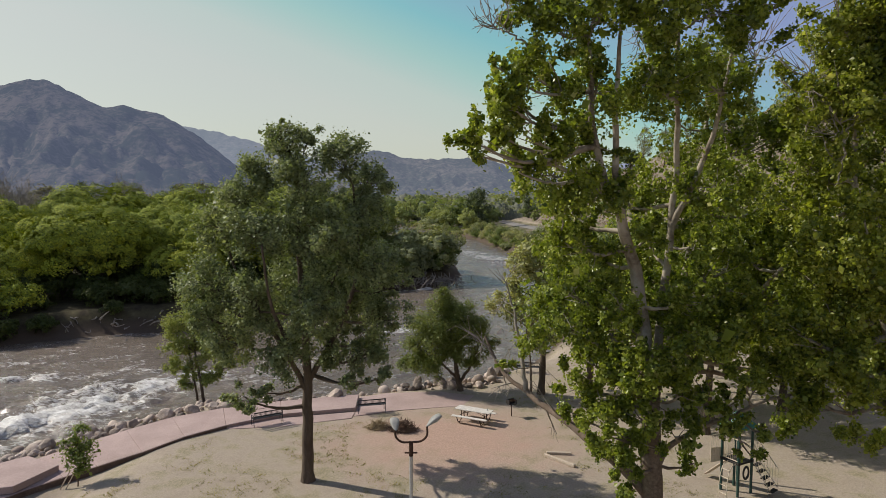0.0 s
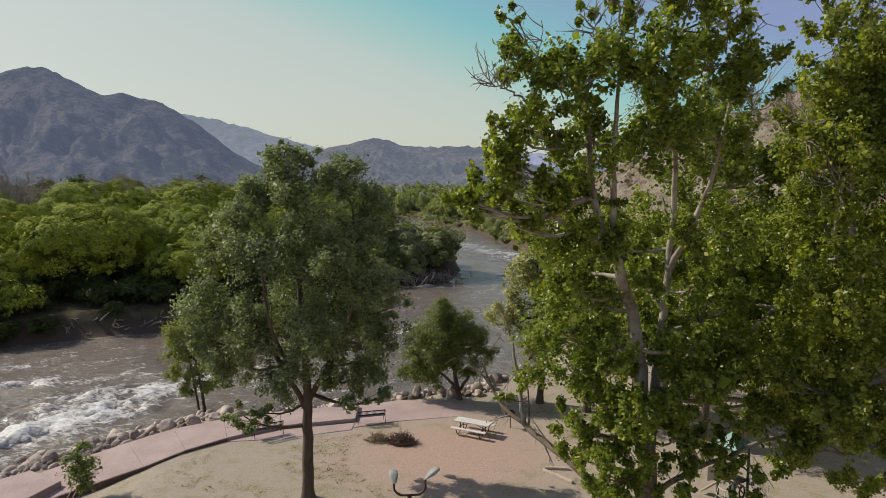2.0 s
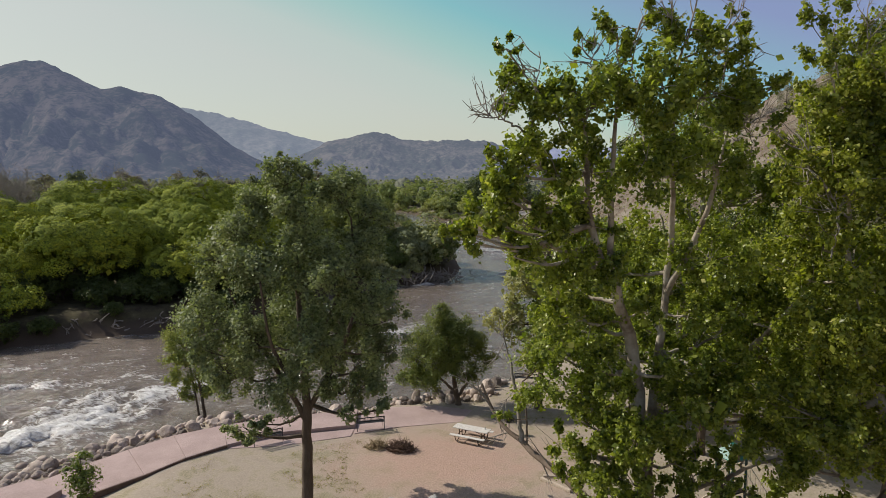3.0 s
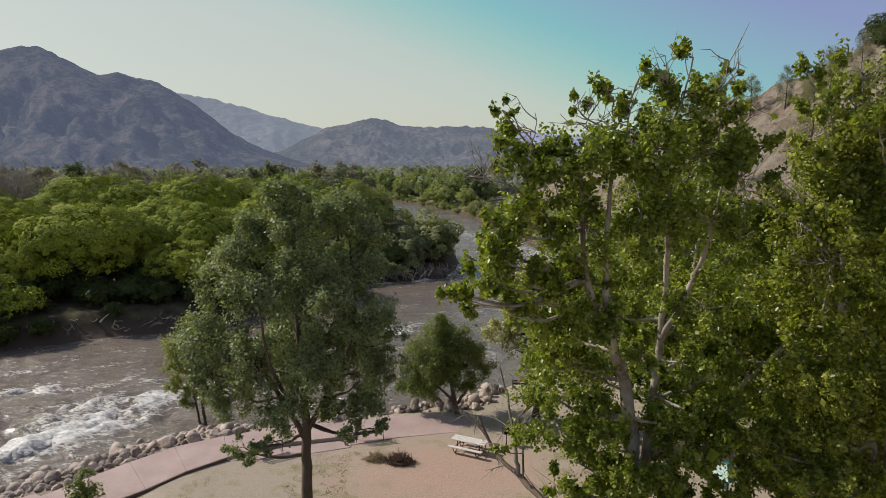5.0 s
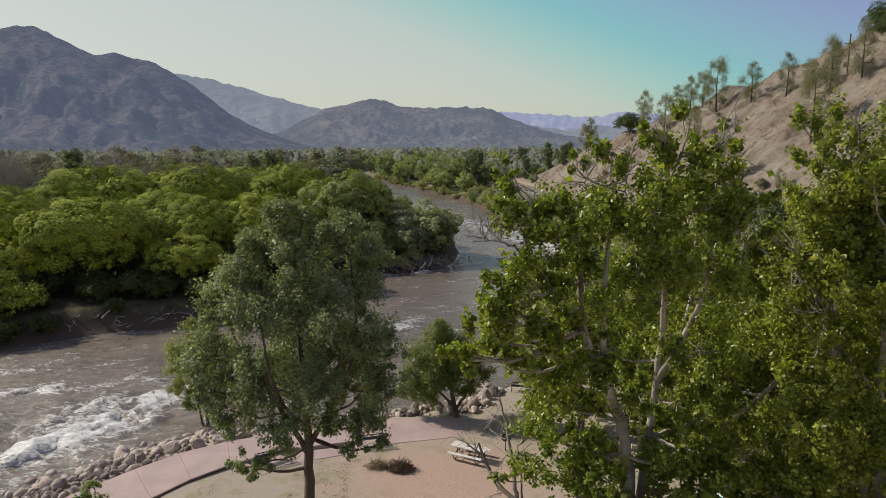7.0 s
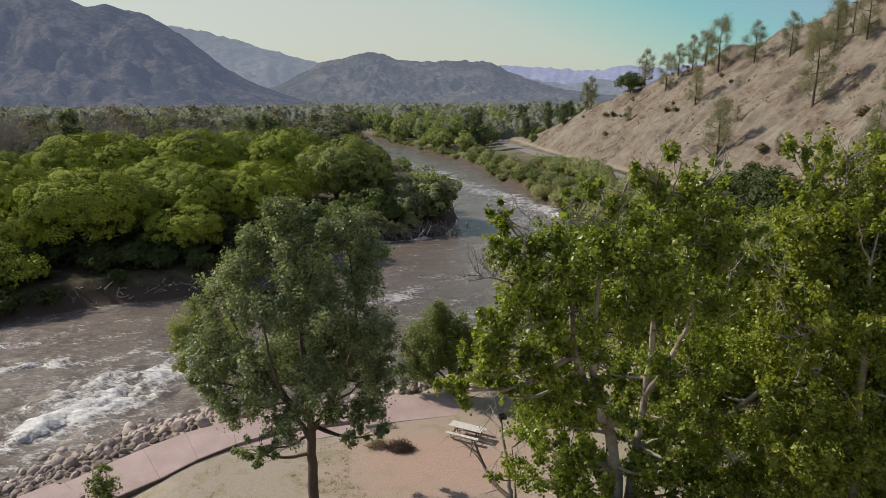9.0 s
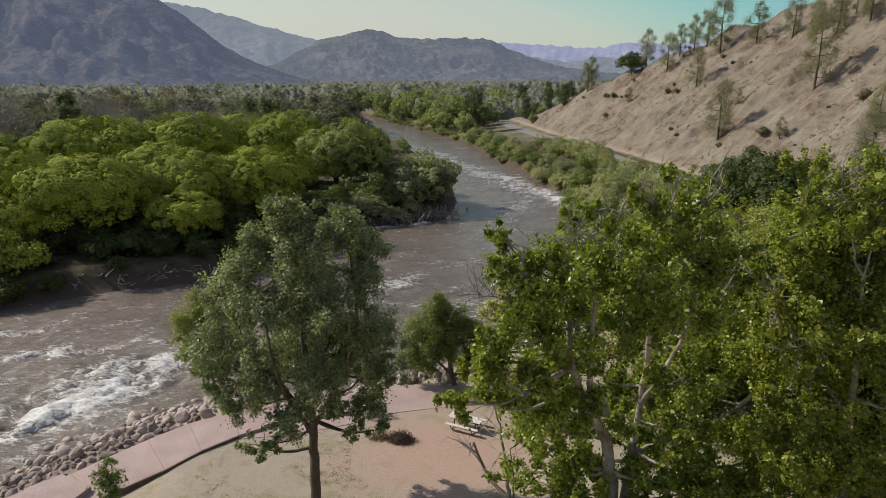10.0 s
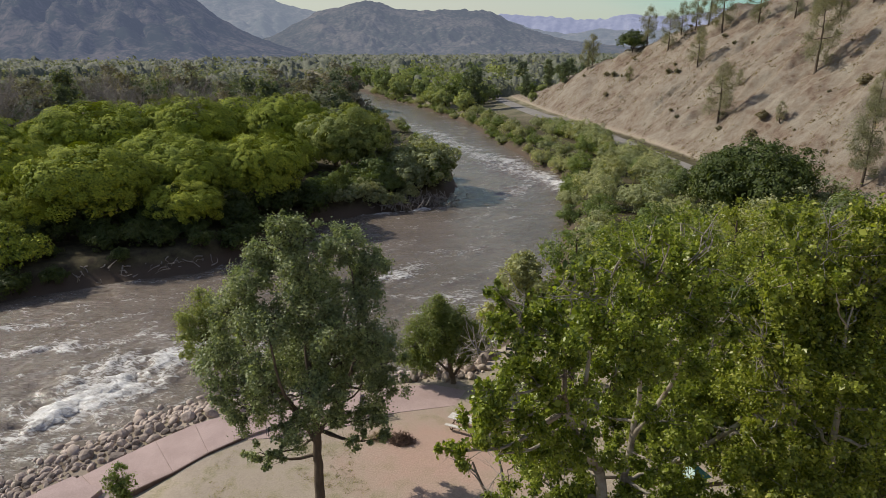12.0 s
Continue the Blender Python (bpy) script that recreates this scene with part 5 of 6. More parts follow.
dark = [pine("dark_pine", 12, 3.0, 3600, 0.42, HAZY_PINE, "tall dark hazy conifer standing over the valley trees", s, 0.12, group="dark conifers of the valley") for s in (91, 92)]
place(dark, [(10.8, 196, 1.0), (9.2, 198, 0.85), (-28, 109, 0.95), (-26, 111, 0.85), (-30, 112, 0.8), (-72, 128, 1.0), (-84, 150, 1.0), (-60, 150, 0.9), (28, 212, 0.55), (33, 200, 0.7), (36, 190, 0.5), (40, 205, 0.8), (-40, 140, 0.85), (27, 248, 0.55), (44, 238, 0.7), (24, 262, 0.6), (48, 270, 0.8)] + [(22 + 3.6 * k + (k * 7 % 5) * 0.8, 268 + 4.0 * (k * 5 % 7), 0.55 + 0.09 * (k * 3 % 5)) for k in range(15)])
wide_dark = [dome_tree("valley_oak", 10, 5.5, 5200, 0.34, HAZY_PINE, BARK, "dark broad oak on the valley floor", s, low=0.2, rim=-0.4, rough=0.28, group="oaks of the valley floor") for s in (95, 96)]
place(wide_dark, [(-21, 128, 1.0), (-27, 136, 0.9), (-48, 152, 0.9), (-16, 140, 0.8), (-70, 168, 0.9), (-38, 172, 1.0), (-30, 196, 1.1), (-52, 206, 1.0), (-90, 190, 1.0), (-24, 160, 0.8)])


def bare_tree(name, h, seed, label):
    """A leafless grey-brown tree with a haze of fine twigs."""
    g = np.random.default_rng(seed)
    root = thing(name, (0, 0, 0), label, "tree", "bare trees of the valley")
    t = Tubes()
    t.add(bend([(0, 0, -0.3), (0.1, 0, h * 0.3), (0, 0.1, h * 0.6)], 8, 0.05), np.linspace(0.2, 0.09, 8), 7)
    mesh_part("trunk", t.mesh("trunk"), DEAD_WOOD, root)
    w = Tubes()
    for k in range(26):
        a, z0 = g.uniform(0, 6.3), h * g.uniform(0.2, 0.6)
        e = np.array([math.cos(a) * h * g.uniform(0.15, 0.42), math.sin(a) * h * g.uniform(0.15, 0.42), z0 + h * g.uniform(0.2, 0.45)])
        p = bend([(0, 0, z0), (e[0] * 0.6, e[1] * 0.6, z0 * 0.5 + e[2] * 0.5), e], 6, 0.08)
        w.add(p, np.linspace(0.07, 0.02, 6), 4)
        for _ in range(12):
            q = p[g.integers(2, 6)]
            w.add(bend([q, q + g.normal(0, 1, 3) * h * 0.07 + np.array([0, 0, h * 0.06])], 2), (0.022, 0.012), 3)
    tagged(mesh_part("branchwork", w.mesh("branchwork"), DEAD_WOOD, root), kind="stuff")
    return root


bare = [bare_tree("bare_tree", 9.5, s, "leafless grey-brown tree on the valley floor") for s in (101, 102)]
place(bare, [(-71, 104, 1.35), (-66, 101, 1.2), (-76, 110, 1.1), (-52, 116, 0.9), (-44, 120, 0.9), (-60, 122, 1.0), (-34, 122, 0.8), (-80, 122, 1.1), (-48, 132, 1.0), (-66, 136, 1.0), (-88, 134, 1.0), (-36, 132, 0.9), (-15, 124, 0.6), (-56, 140, 1.0), (-74, 145, 1.1), (-95, 150, 1.1)])


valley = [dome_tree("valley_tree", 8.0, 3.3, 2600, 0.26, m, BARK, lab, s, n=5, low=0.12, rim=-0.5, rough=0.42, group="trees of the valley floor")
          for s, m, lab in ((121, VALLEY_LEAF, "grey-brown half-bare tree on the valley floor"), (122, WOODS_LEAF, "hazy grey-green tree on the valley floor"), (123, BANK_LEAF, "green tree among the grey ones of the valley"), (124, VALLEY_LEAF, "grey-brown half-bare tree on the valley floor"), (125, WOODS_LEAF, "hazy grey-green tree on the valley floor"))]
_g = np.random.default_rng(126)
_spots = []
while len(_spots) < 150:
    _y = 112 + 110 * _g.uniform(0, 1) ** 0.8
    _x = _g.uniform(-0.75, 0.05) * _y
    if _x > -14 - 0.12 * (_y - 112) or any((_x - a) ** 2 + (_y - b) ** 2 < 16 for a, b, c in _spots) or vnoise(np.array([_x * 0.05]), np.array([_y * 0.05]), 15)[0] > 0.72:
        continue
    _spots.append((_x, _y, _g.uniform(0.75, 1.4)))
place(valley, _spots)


def far_woods():
    """The woods of the valley floor, up to the foot of the mountains."""
    g = np.random.default_rng(111)
    n = 7000
    r = 120 * (1500 / 120) ** g.uniform(0, 1, n) ** 0.8
    a = g.uniform(-0.85, 0.62, n)
    x, y = r * np.sin(a), r * np.cos(a)
    keep = (river_distance(x, y) > 6) & (y > 190) & (x < road_x(y) - 6 + 400 * (y > 235))
    keep &= ~((vnoise(x * 0.011, y * 0.011, 7) > 0.66) & (r > 240))
    keep &= ~((np.abs(x + 0.55 * y) < 0.10 * y) & (r > 300) & (r < 480))
    keep &= ~((x > -45) & (x < 20) & (y < 215) & (x > -12 - 0.1 * (y - 118)))
    x, y, r = x[keep], y[keep], r[keep]
    z = land(x, y)
    h = g.uniform(4.0, 10.5, len(x)) * (1 + 0.25 * (vnoise(x * 0.02, y * 0.02, 9) - 0.5))
    per = np.clip((15000 / r).astype(int), 16, 70)
    k = np.repeat(np.arange(len(x)), per)
    d = g.normal(0, 1, (len(k), 3))
    d /= np.linalg.norm(d, axis=1)[:, None]
    d[:, 2] = np.abs(d[:, 2])
    rad = h[k] * np.where((k % 5) == 0, 0.26, 0.55 + 0.5 * vnoise(x * 0.05, y * 0.05, 13)[k])
    at = np.stack([x[k], y[k], z[k] + 0.25 * h[k]], 1) + d * np.stack([rad, rad, h[k] * 0.72], 1) * g.uniform(0.25, 1.2, (len(k), 1))
    sz = 0.45 + 0.0019 * r[k]
    return leaf_mesh("far_woods", at, d, sz, "kite", 0.1, 0.3, 0.8, 0.5)


def canopy():
    """The closed roof of the far woods: one rounded, knobbly crown beside another."""
    R, A = np.meshgrid(190 * (1500 / 190) ** np.linspace(0, 1, 260), np.linspace(-0.72, 0.70, 780), indexing="ij")
    X, Y = R * np.sin(A), R * np.cos(A)
    H = np.full(X.shape, -1.0)
    cell = 11.0
    ix, iy = np.floor(X / cell), np.floor(Y / cell)
    for dx in (-1, 0, 1):
        for dy in (-1, 0, 1):
            cx, cy = ix + dx, iy + dy
            u, v, w = _hash(cx, cy, 5), _hash(cx, cy, 6), _hash(cx, cy, 7)
            px, py = (cx + 0.15 + 0.7 * u) * cell, (cy + 0.15 + 0.7 * v) * cell
            rad = cell * (0.45 + 0.45 * w)
            q = 1 - ((X - px) ** 2 + (Y - py) ** 2) / rad ** 2
            tall = 3.5 + 5.5 * w * (0.4 + _hash(cx, cy, 8))
            H = np.maximum(H, np.where(q > 0, tall * (0.2 + 0.8 * np.sqrt(np.maximum(q, 0))), -1))
    H = H * (0.85 + 0.9 * (fbm(X * 0.35, Y * 0.35, 19, 4, 0.65) - 0.5))
    wood = (Y > 225) & (river_distance(X, Y) > 8) & (X < road_x(Y) - 6 + 400 * (Y > 235))
    wood &= ~((vnoise(X * 0.011, Y * 0.011, 7) > 0.66) & (R > 240))
    wood &= ~((np.abs(X + 0.55 * Y) < 0.10 * Y) & (R > 300) & (R < 480))
    Z = land(X, Y) + np.where(wood & (H > 0), H, -0.6)
    n, m = X.shape
    a, b = np.meshgrid(np.arange(n - 1), np.arange(m - 1), indexing="ij")
    k = (a * m + b)[(wood[:-1, :-1] | wood[1:, 1:])]
    f = np.stack([k, k + m, k + m + 1, k + 1], -1)
    used, inv = np.unique(f, return_inverse=True)
    return mesh_of("wood_canopy", np.stack([X, Y, Z], -1).reshape(-1, 3)[used], inv.reshape(f.shape), True)


# base colours raised to stand in for haze over the far canopy
CANOPY = surface("hazed_grey_green_canopy", (0.10, 0.115, 0.075), (0.20, 0.20, 0.15), 0.05, 1.1, 0.95, 0.9, 0.8)
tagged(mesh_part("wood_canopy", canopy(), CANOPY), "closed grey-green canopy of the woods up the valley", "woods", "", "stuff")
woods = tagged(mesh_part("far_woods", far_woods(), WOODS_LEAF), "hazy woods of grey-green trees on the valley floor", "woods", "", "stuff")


# ---- road under the hill ----
def ribbon(name, line, width, lift, material, label, category, y0=-30, y1=330):
    ys = np.linspace(y0, y1, 240)
    xs = np.interp(ys, line[:, 1], line[:, 0])
    v = []
    for u in (-0.5, -0.25, 0, 0.25, 0.5):
        px = xs + u * width
        v.append(np.stack([px, ys, land(px, ys) + lift], 1))
    V = np.stack(v, 1)
    n, m = V.shape[:2]
    i, j = np.meshgrid(np.arange(n - 1), np.arange(m - 1), indexing="ij")
    a = i * m + j
    me = mesh_of(name, V.reshape(-1, 3), np.stack([a, a + 1, a + m + 1, a + m], -1).reshape(-1, 4), True)
    return tagged(mesh_part(name, me, material), label, category, "", "structure")


ribbon("road", ROAD, 3.6, 0.06, ASPHALT, "worn grey two-lane road below the hillside", "road")

# ---- the river walk ----
def slab(name, outline, top, thick, label=""):
    """A flat slab with a slightly rounded rim; outline in plan, top a height or one for each corner."""
    tops = top if isinstance(top, (list, tuple)) else [top] * len(outline)
    bm = bmesh.new()
    lo = [bm.verts.new((x, y, t - thick)) for (x, y), t in zip(outline, tops)]
    hi = [bm.verts.new((x, y, t)) for (x, y), t in zip(outline, tops)]
    n = len(lo)
    f = bm.faces.new(hi)
    bm.faces.new(lo[::-1])
    for i in range(n):
        bm.faces.new((lo[i], lo[(i + 1) % n], hi[(i + 1) % n], hi[i]))
    bmesh.ops.bevel(bm, geom=list(f.edges), offset=0.02, segments=2, affect="EDGES", profile=0.5)
    return bm


walkway = thing("river_walk", (0, 0, 0), "pink concrete river walk with dark riser strips", "walkway", "", "structure")
LAND_EDGE = [(-15.3, 19.0), (-13.9, 21.25), (-13.3, 21.95), (-12.4, 22.5), (-11.2, 23.4), (-10.1, 24.6), (-8.85, 25.75), (-6.97, 27.0), (-3.85, 27.85)]
RIVER_EDGE = [(-18.3, 20.6), (-16.5, 22.6), (-15.2, 23.6), (-14.3, 24.4), (-12.9, 25.7), (-11.5, 26.85), (-9.7, 27.9), (-7.4, 28.8), (-3.95, 29.75)]
WALK_TOP = [-0.42, -0.40, -0.36, -0.2, -0.04, 0.1, 0.14, 0.17, 0.18]
for _i in range(len(LAND_EDGE) - 1):
    _q = [RIVER_EDGE[_i], LAND_EDGE[_i], LAND_EDGE[_i + 1], RIVER_EDGE[_i + 1]]
    _c = (sum(p[0] for p in _q) / 4, sum(p[1] for p in _q) / 4)
    _q = [(x + 0.0025 * (_c[0] - x), y + 0.0025 * (_c[1] - y)) for x, y in _q]
    part("paving_slab", slab("paving_slab", _q, [WALK_TOP[_i], WALK_TOP[_i], WALK_TOP[_i + 1], WALK_TOP[_i + 1]], 0.55), CONCRETE, walkway)
    if _i < 6:
        # dark strip laid over the riser, carrying its shade in the colour
        _a, _b = Vector((*LAND_EDGE[_i], WALK_TOP[_i] - 0.145)), Vector((*LAND_EDGE[_i + 1], WALK_TOP[_i + 1] - 0.145))
        _bm = box(bmesh.new(), ((_b - _a).length, 0.05, 0.26), bevel=0.006)
        _w = (_b - _a).normalized()
        _bm.transform(Matrix.Translation((_a + _b) / 2 + Vector((_w.y, -_w.x, 0)) * 0.018) @ _w.to_track_quat("X", "Z").to_matrix().to_4x4())
        part("riser_strip", _bm, CONCRETE_EDGE, walkway, "dark strip along the shaded slab riser")
part("raised_slab", slab("raised_slab", [(-16.3, 22.3), (-15.4, 23.3), (-13.75, 22.45), (-14.25, 20.75), (-15.4, 20.4)], -0.14, 0.24), CONCRETE, walkway, "raised pink concrete landing")
pad = thing("terrace", (0, 0, 0), "flat pink concrete terrace beside the benches", "paving", "", "structure")
for outline, top in (
    ([(-8.85, 26.0), (-8.75, 25.65), (-6.6, 25.95), (-6.9, 26.95)], 0.018),
    ([(-6.893, 26.95), (-6.593, 25.95), (-3.9, 26.95), (-3.85, 27.78)], 0.018),
    ([(-3.84, 27.2), (-1.9, 28.0), (0.9, 28.6), (1.5, 30.1), (-0.3, 30.75), (-2.6, 30.5), (-3.9, 29.9)], 0.014)):
    part("paving_slab", slab("paving_slab", outline, top, 0.3), CONCRETE, pad)


# ---- bank rocks ----
def rock_mesh(seed):
    g = np.random.default_rng(seed)
    bm = bmesh.new()
    bmesh.ops.create_icosphere(bm, subdivisions=2, radius=0.5)
    sx, sy, sz = g.uniform(0.8, 1.25), g.uniform(0.65, 1.0), g.uniform(0.5, 0.8)
    cuts = g.normal(0, 1, (7, 3))
    cuts /= np.linalg.norm(cuts, axis=1)[:, None]
    for v in bm.verts:
        p = np.array(v.co)
        for c in cuts:
            over = p @ c - 0.36
            if over > 0:
                p = p - c * over * 0.85
        p *= 1 + 0.10 * (noise.noise(Vector(p * 4 + seed)) )
        v.co = (p[0] * sx, p[1] * sy, p[2] * sz)
    me = bpy.data.meshes.new("rock")
    bm.to_mesh(me)
    bm.free()
    for f in me.polygons:
        f.use_smooth = False
    me.materials.append(ROCK)
    return me


ROCKS = [rock_mesh(s) for s in range(200, 210)]
riprap = thing("riprap", (0, 0, 0), "bank of rough grey and tan boulders along the water", "rocks", "", "structure")
_g = np.random.default_rng(210)
_line = np.array(NEAR_BANK[2:13], float)
_seg = np.r_[0, np.cumsum(np.linalg.norm(np.diff(_line, axis=0), axis=1))]
_made = []
_walk = np.array(RIVER_EDGE, float)
for _try in range(9000):
    s = _g.uniform(_seg[1] - 6, _seg[-1])
    x, y = np.interp(s, _seg, _line[:, 0]), np.interp(s, _seg, _line[:, 1])
    k = int(np.clip(np.searchsorted(_seg, s) - 1, 0, len(_line) - 2))
    t = (_line[k + 1] - _line[k]) / np.linalg.norm(_line[k + 1] - _line[k])
    off = _g.uniform(-0.4, 4.8)
    x, y = x + t[1] * off, y - t[0] * off
    if x < -3.9 and y < np.interp(x, _walk[:, 0], _walk[:, 1]) + 0.12:
        continue
    if x > 3.4 and y < 60:
        continue
    if x >= -3.9 and y < 31.0 + 0.35 * max(0, x - 1):
        continue
    r = float(np.clip(_g.lognormal(-0.92, 0.5), 0.2, 0.85))
    if any((x - a) ** 2 + (y - b) ** 2 < (0.40 * (r + q)) ** 2 for a, b, q in _made):
        continue
    _made.append((x, y, r))
_zs = land(np.array([m[0] for m in _made]), np.array([m[1] for m in _made]))
_order = sorted(range(len(_made)), key=lambda i: _made[i][1] - 0.3 * _made[i][0])
_rest_v, _rest_f, _rest_n = [], [], 0
for j, i in enumerate(_order):
    (x, y, r), z = _made[i], _zs[i]
    m = pose(x, y, z + 0.14 * r, _g.uniform(-25, 25), _g.uniform(-25, 25), _g.uniform(0, 360)) @ Matrix.Diagonal((r, r, r * 1.15, 1))
    if j < 289:
        ob = new("rock", ROCKS[i % len(ROCKS)])
        ob.parent = riprap
        ob.matrix_basis = m
    else:
        src = ROCKS[i % len(ROCKS)]
        _rest_v.append(np.array([m @ v.co for v in src.vertices]))
        _rest_f.append(np.array([list(p.vertices) for p in src.polygons]) + _rest_n)
        _rest_n += len(src.vertices)
if _rest_v:
    tagged(mesh_part("far_rocks", mesh_of("far_rocks", np.concatenate(_rest_v), np.concatenate(_rest_f)), ROCK, riprap), kind="stuff")
# the tall stones by the juniper
for x, y, r in ((-1.9, 31.6, 0.5), (-1.3, 31.8, 0.75), (-0.75, 31.9, 0.55), (-0.2, 32.0, 0.9), (0.45, 32.2, 0.7), (1.9, 32.6, 0.6), (2.5, 33.2, 0.8), (3.0, 33.8, 0.9), (-2.3, 31.5, 0.4), (-1.0, 31.3, 0.35), (0.1, 31.4, 0.35)):
    ob = new("rock", ROCKS[_g.integers(0, 10)])
    ob.parent = riprap
    ob.matrix_basis = pose(x, y, 0.15 * r - 0.05, _g.uniform(-20, 20), _g.uniform(50, 80) if r > 0.7 else 0, _g.uniform(0, 360)) @ Matrix.Diagonal((r, r, r, 1))

# ---- furniture of the park ----
BLACK_METAL = surface("black_painted_metal", (0.015, 0.015, 0.018), (0.035, 0.033, 0.032), 6, 60, 0.5, 0.1, 0.002, 0.3, 0.5)
WEATHERED = surface("pale_weathered_tabletop", (0.55, 0.51, 0.46), (0.70, 0.67, 0.62), 5, 50, 0.7, 0.2, 0.003)
GALVANISED = surface("dull_galvanised_steel", (0.42, 0.42, 0.41), (0.58, 0.58, 0.57), 4, 40, 0.5, 0.1, 0.002, 0.5, 0.5)
LAMP_SHELL = surface("grey_lamp_shell", (0.24, 0.24, 0.22), (0.36, 0.35, 0.32), 4, 40, 0.55, 0.1, 0.002)
LENS = surface("cloudy_lamp_glass", (0.45, 0.43, 0.36), (0.58, 0.56, 0.48), 5, 40, 0.25, 0.05, 0.002, 0.0, 0.5)
RUST = surface("rusty_iron", (0.05, 0.03, 0.022), (0.12, 0.07, 0.045), 8, 50, 0.85, 0.3, 0.004, 0.4)
GREEN_PLASTIC = surface("green_plastic", (0.02, 0.13, 0.10), (0.035, 0.19, 0.15), 5, 40, 0.4, 0.05, 0.002, 0.0, 0.5)
DARK_GREEN = surface("dark_green_powder_coat", (0.012, 0.045, 0.038), (0.025, 0.075, 0.062), 5, 40, 0.45, 0.05, 0.002, 0.0, 0.5)
CREAM = surface("cream_painted_steel", (0.50, 0.42, 0.31), (0.62, 0.54, 0.42), 4, 40, 0.5, 0.05, 0.002, 0.0, 0.5)
DARK_DECK = surface("dark_rubber_deck", (0.02, 0.02, 0.02), (0.05, 0.045, 0.04), 6, 60, 0.8, 0.2, 0.003)
TIMBER = surface("bleached_timber", (0.42, 0.34, 0.26), (0.58, 0.49, 0.39), 3, 40, 0.85, 0.3, 0.005, stretch=(1, 6, 6))
DARK_BRUSH = surface("dark_brush", (0.09, 0.055, 0.04), (0.21, 0.14, 0.10), 6, 50, 0.95, 0.3, 0.005)
STRAW = surface("dry_brush", (0.22, 0.16, 0.09), (0.42, 0.33, 0.20), 6, 50, 0.95, 0.3, 0.005)


def tube_part(name, runs, material, parent, label="", sides=8):
    t = Tubes()
    for pts, r in runs:
        t.add(pts, np.full(len(pts), r), sides)
    return mesh_part(name, t.mesh(name), material, parent, label)


def bench(at, turn):
    """A black metal bench, 1.8 m wide, its back towards +y."""
    b = thing("park_bench", at, "black metal slatted bench on the river walk", "bench", "benches of the river walk", turn=turn, metres=True)
    for k in range(5):
        part("seat_slat", box(bmesh.new(), (1.78, 0.07, 0.025), (0, -0.20 + 0.095 * k, 0.45), (0, 0, 0), 0.006), BLACK_METAL, b)
    for k in range(2):
        part("back_rail", box(bmesh.new(), (1.78, 0.035, 0.06), (0, 0.27 + 0.07 * k, 0.58 + 0.27 * k), (-15, 0, 0), 0.008), BLACK_METAL, b)
    for k in range(24):
        part("back_bar", box(bmesh.new(), (0.026, 0.015, 0.26), (-0.85 + k * 0.0739, 0.305, 0.715), (-15, 0, 0)), BLACK_METAL, b)
    for sx in (-0.87, 0.87):
        side = tube_part("side_frame", [(bend([(sx, -0.26, 0), (sx, -0.24, 0.4), (sx, -0.20, 0.62), (sx, 0.22, 0.64)], 10), 0.02), (bend([(sx, 0.34, 0), (sx, 0.26, 0.42), (sx, 0.36, 0.87)], 8), 0.02)], BLACK_METAL, b)
    return b


bench((-7.3, 26.2, 0.05), 212)
bench((-3.15, 27.75, 0.04), 195)
bench((4.6, 34.3, -0.02), 170)


def picnic_table(at, turn):
    t = thing("picnic_table", at, "picnic table with pale weathered top and dark tube frame", "table", turn=turn, metres=True)
    for k in range(4):
        part("top_board", box(bmesh.new(), (2.3, 0.18, 0.045), (0, -0.285 + 0.19 * k, 0.75), (0, 0, 0), 0.008), WEATHERED, t)
    for y in (-0.72, 0.72):
        part("seat_board", box(bmesh.new(), (2.3, 0.26, 0.045), (0, y, 0.45), (0, 0, 0), 0.008), WEATHERED, t)
    for x in (-0.75, 0.75):
        tube_part("leg_frame", [(bend([(x, -0.85, 0.40), (x, -0.62, 0.05), (x, -0.25, 0.12), (x, -0.18, 0.70)], 12), 0.028), (bend([(x, 0.85, 0.40), (x, 0.62, 0.05), (x, 0.25, 0.12), (x, 0.18, 0.70)], 12), 0.028), (bend([(x, -0.84, 0.41), (x, 0.84, 0.41)], 3), 0.024), (bend([(x, -0.34, 0.715), (x, 0.34, 0.715)], 3), 0.022)], RUST, t)
    tube_part("cross_brace", [(bend([(-0.75, 0, 0.41), (0.1, 0, 0.70)], 3), 0.018), (bend([(0.75, 0, 0.41), (-0.1, 0, 0.70)], 3), 0.018)], RUST, t)
    return t


picnic_table((1.3, 26.55, 0.0), -27)
cup = thing("drink_can", (1.86, 26.38, 0.534), "small drink can standing on the tabletop", "can", metres=True)
tube_part("can_body", [([(0, 0, 0), (0, 0, 0.01), (0, 0, 0.12)], 0.033)], GALVANISED, cup)

grill = thing("park_grill", (2.95, 27.2, 0.0), "black charcoal grill box on a steel post", "grill", turn=20, metres=True)
tube_part("post", [([(0, 0, -0.1), (0, 0, 0.4), (0, 0, 0.82)], 0.03)], RUST, grill)
_b = bmesh.new()
box(_b, (0.50, 0.03, 0.26), (0, 0.2, 0.95)); box(_b, (0.03, 0.40, 0.26), (-0.25, 0, 0.95)); box(_b, (0.03, 0.40, 0.26), (0.25, 0, 0.95)); box(_b, (0.50, 0.43, 0.03), (0, 0, 0.82))
part("fire_box", _b, BLACK_METAL, grill)
for k in range(6):
    part("grate_bar", box(bmesh.new(), (0.46, 0.014, 0.014), (0, -0.17 + 0.065 * k, 1.02)), RUST, grill)


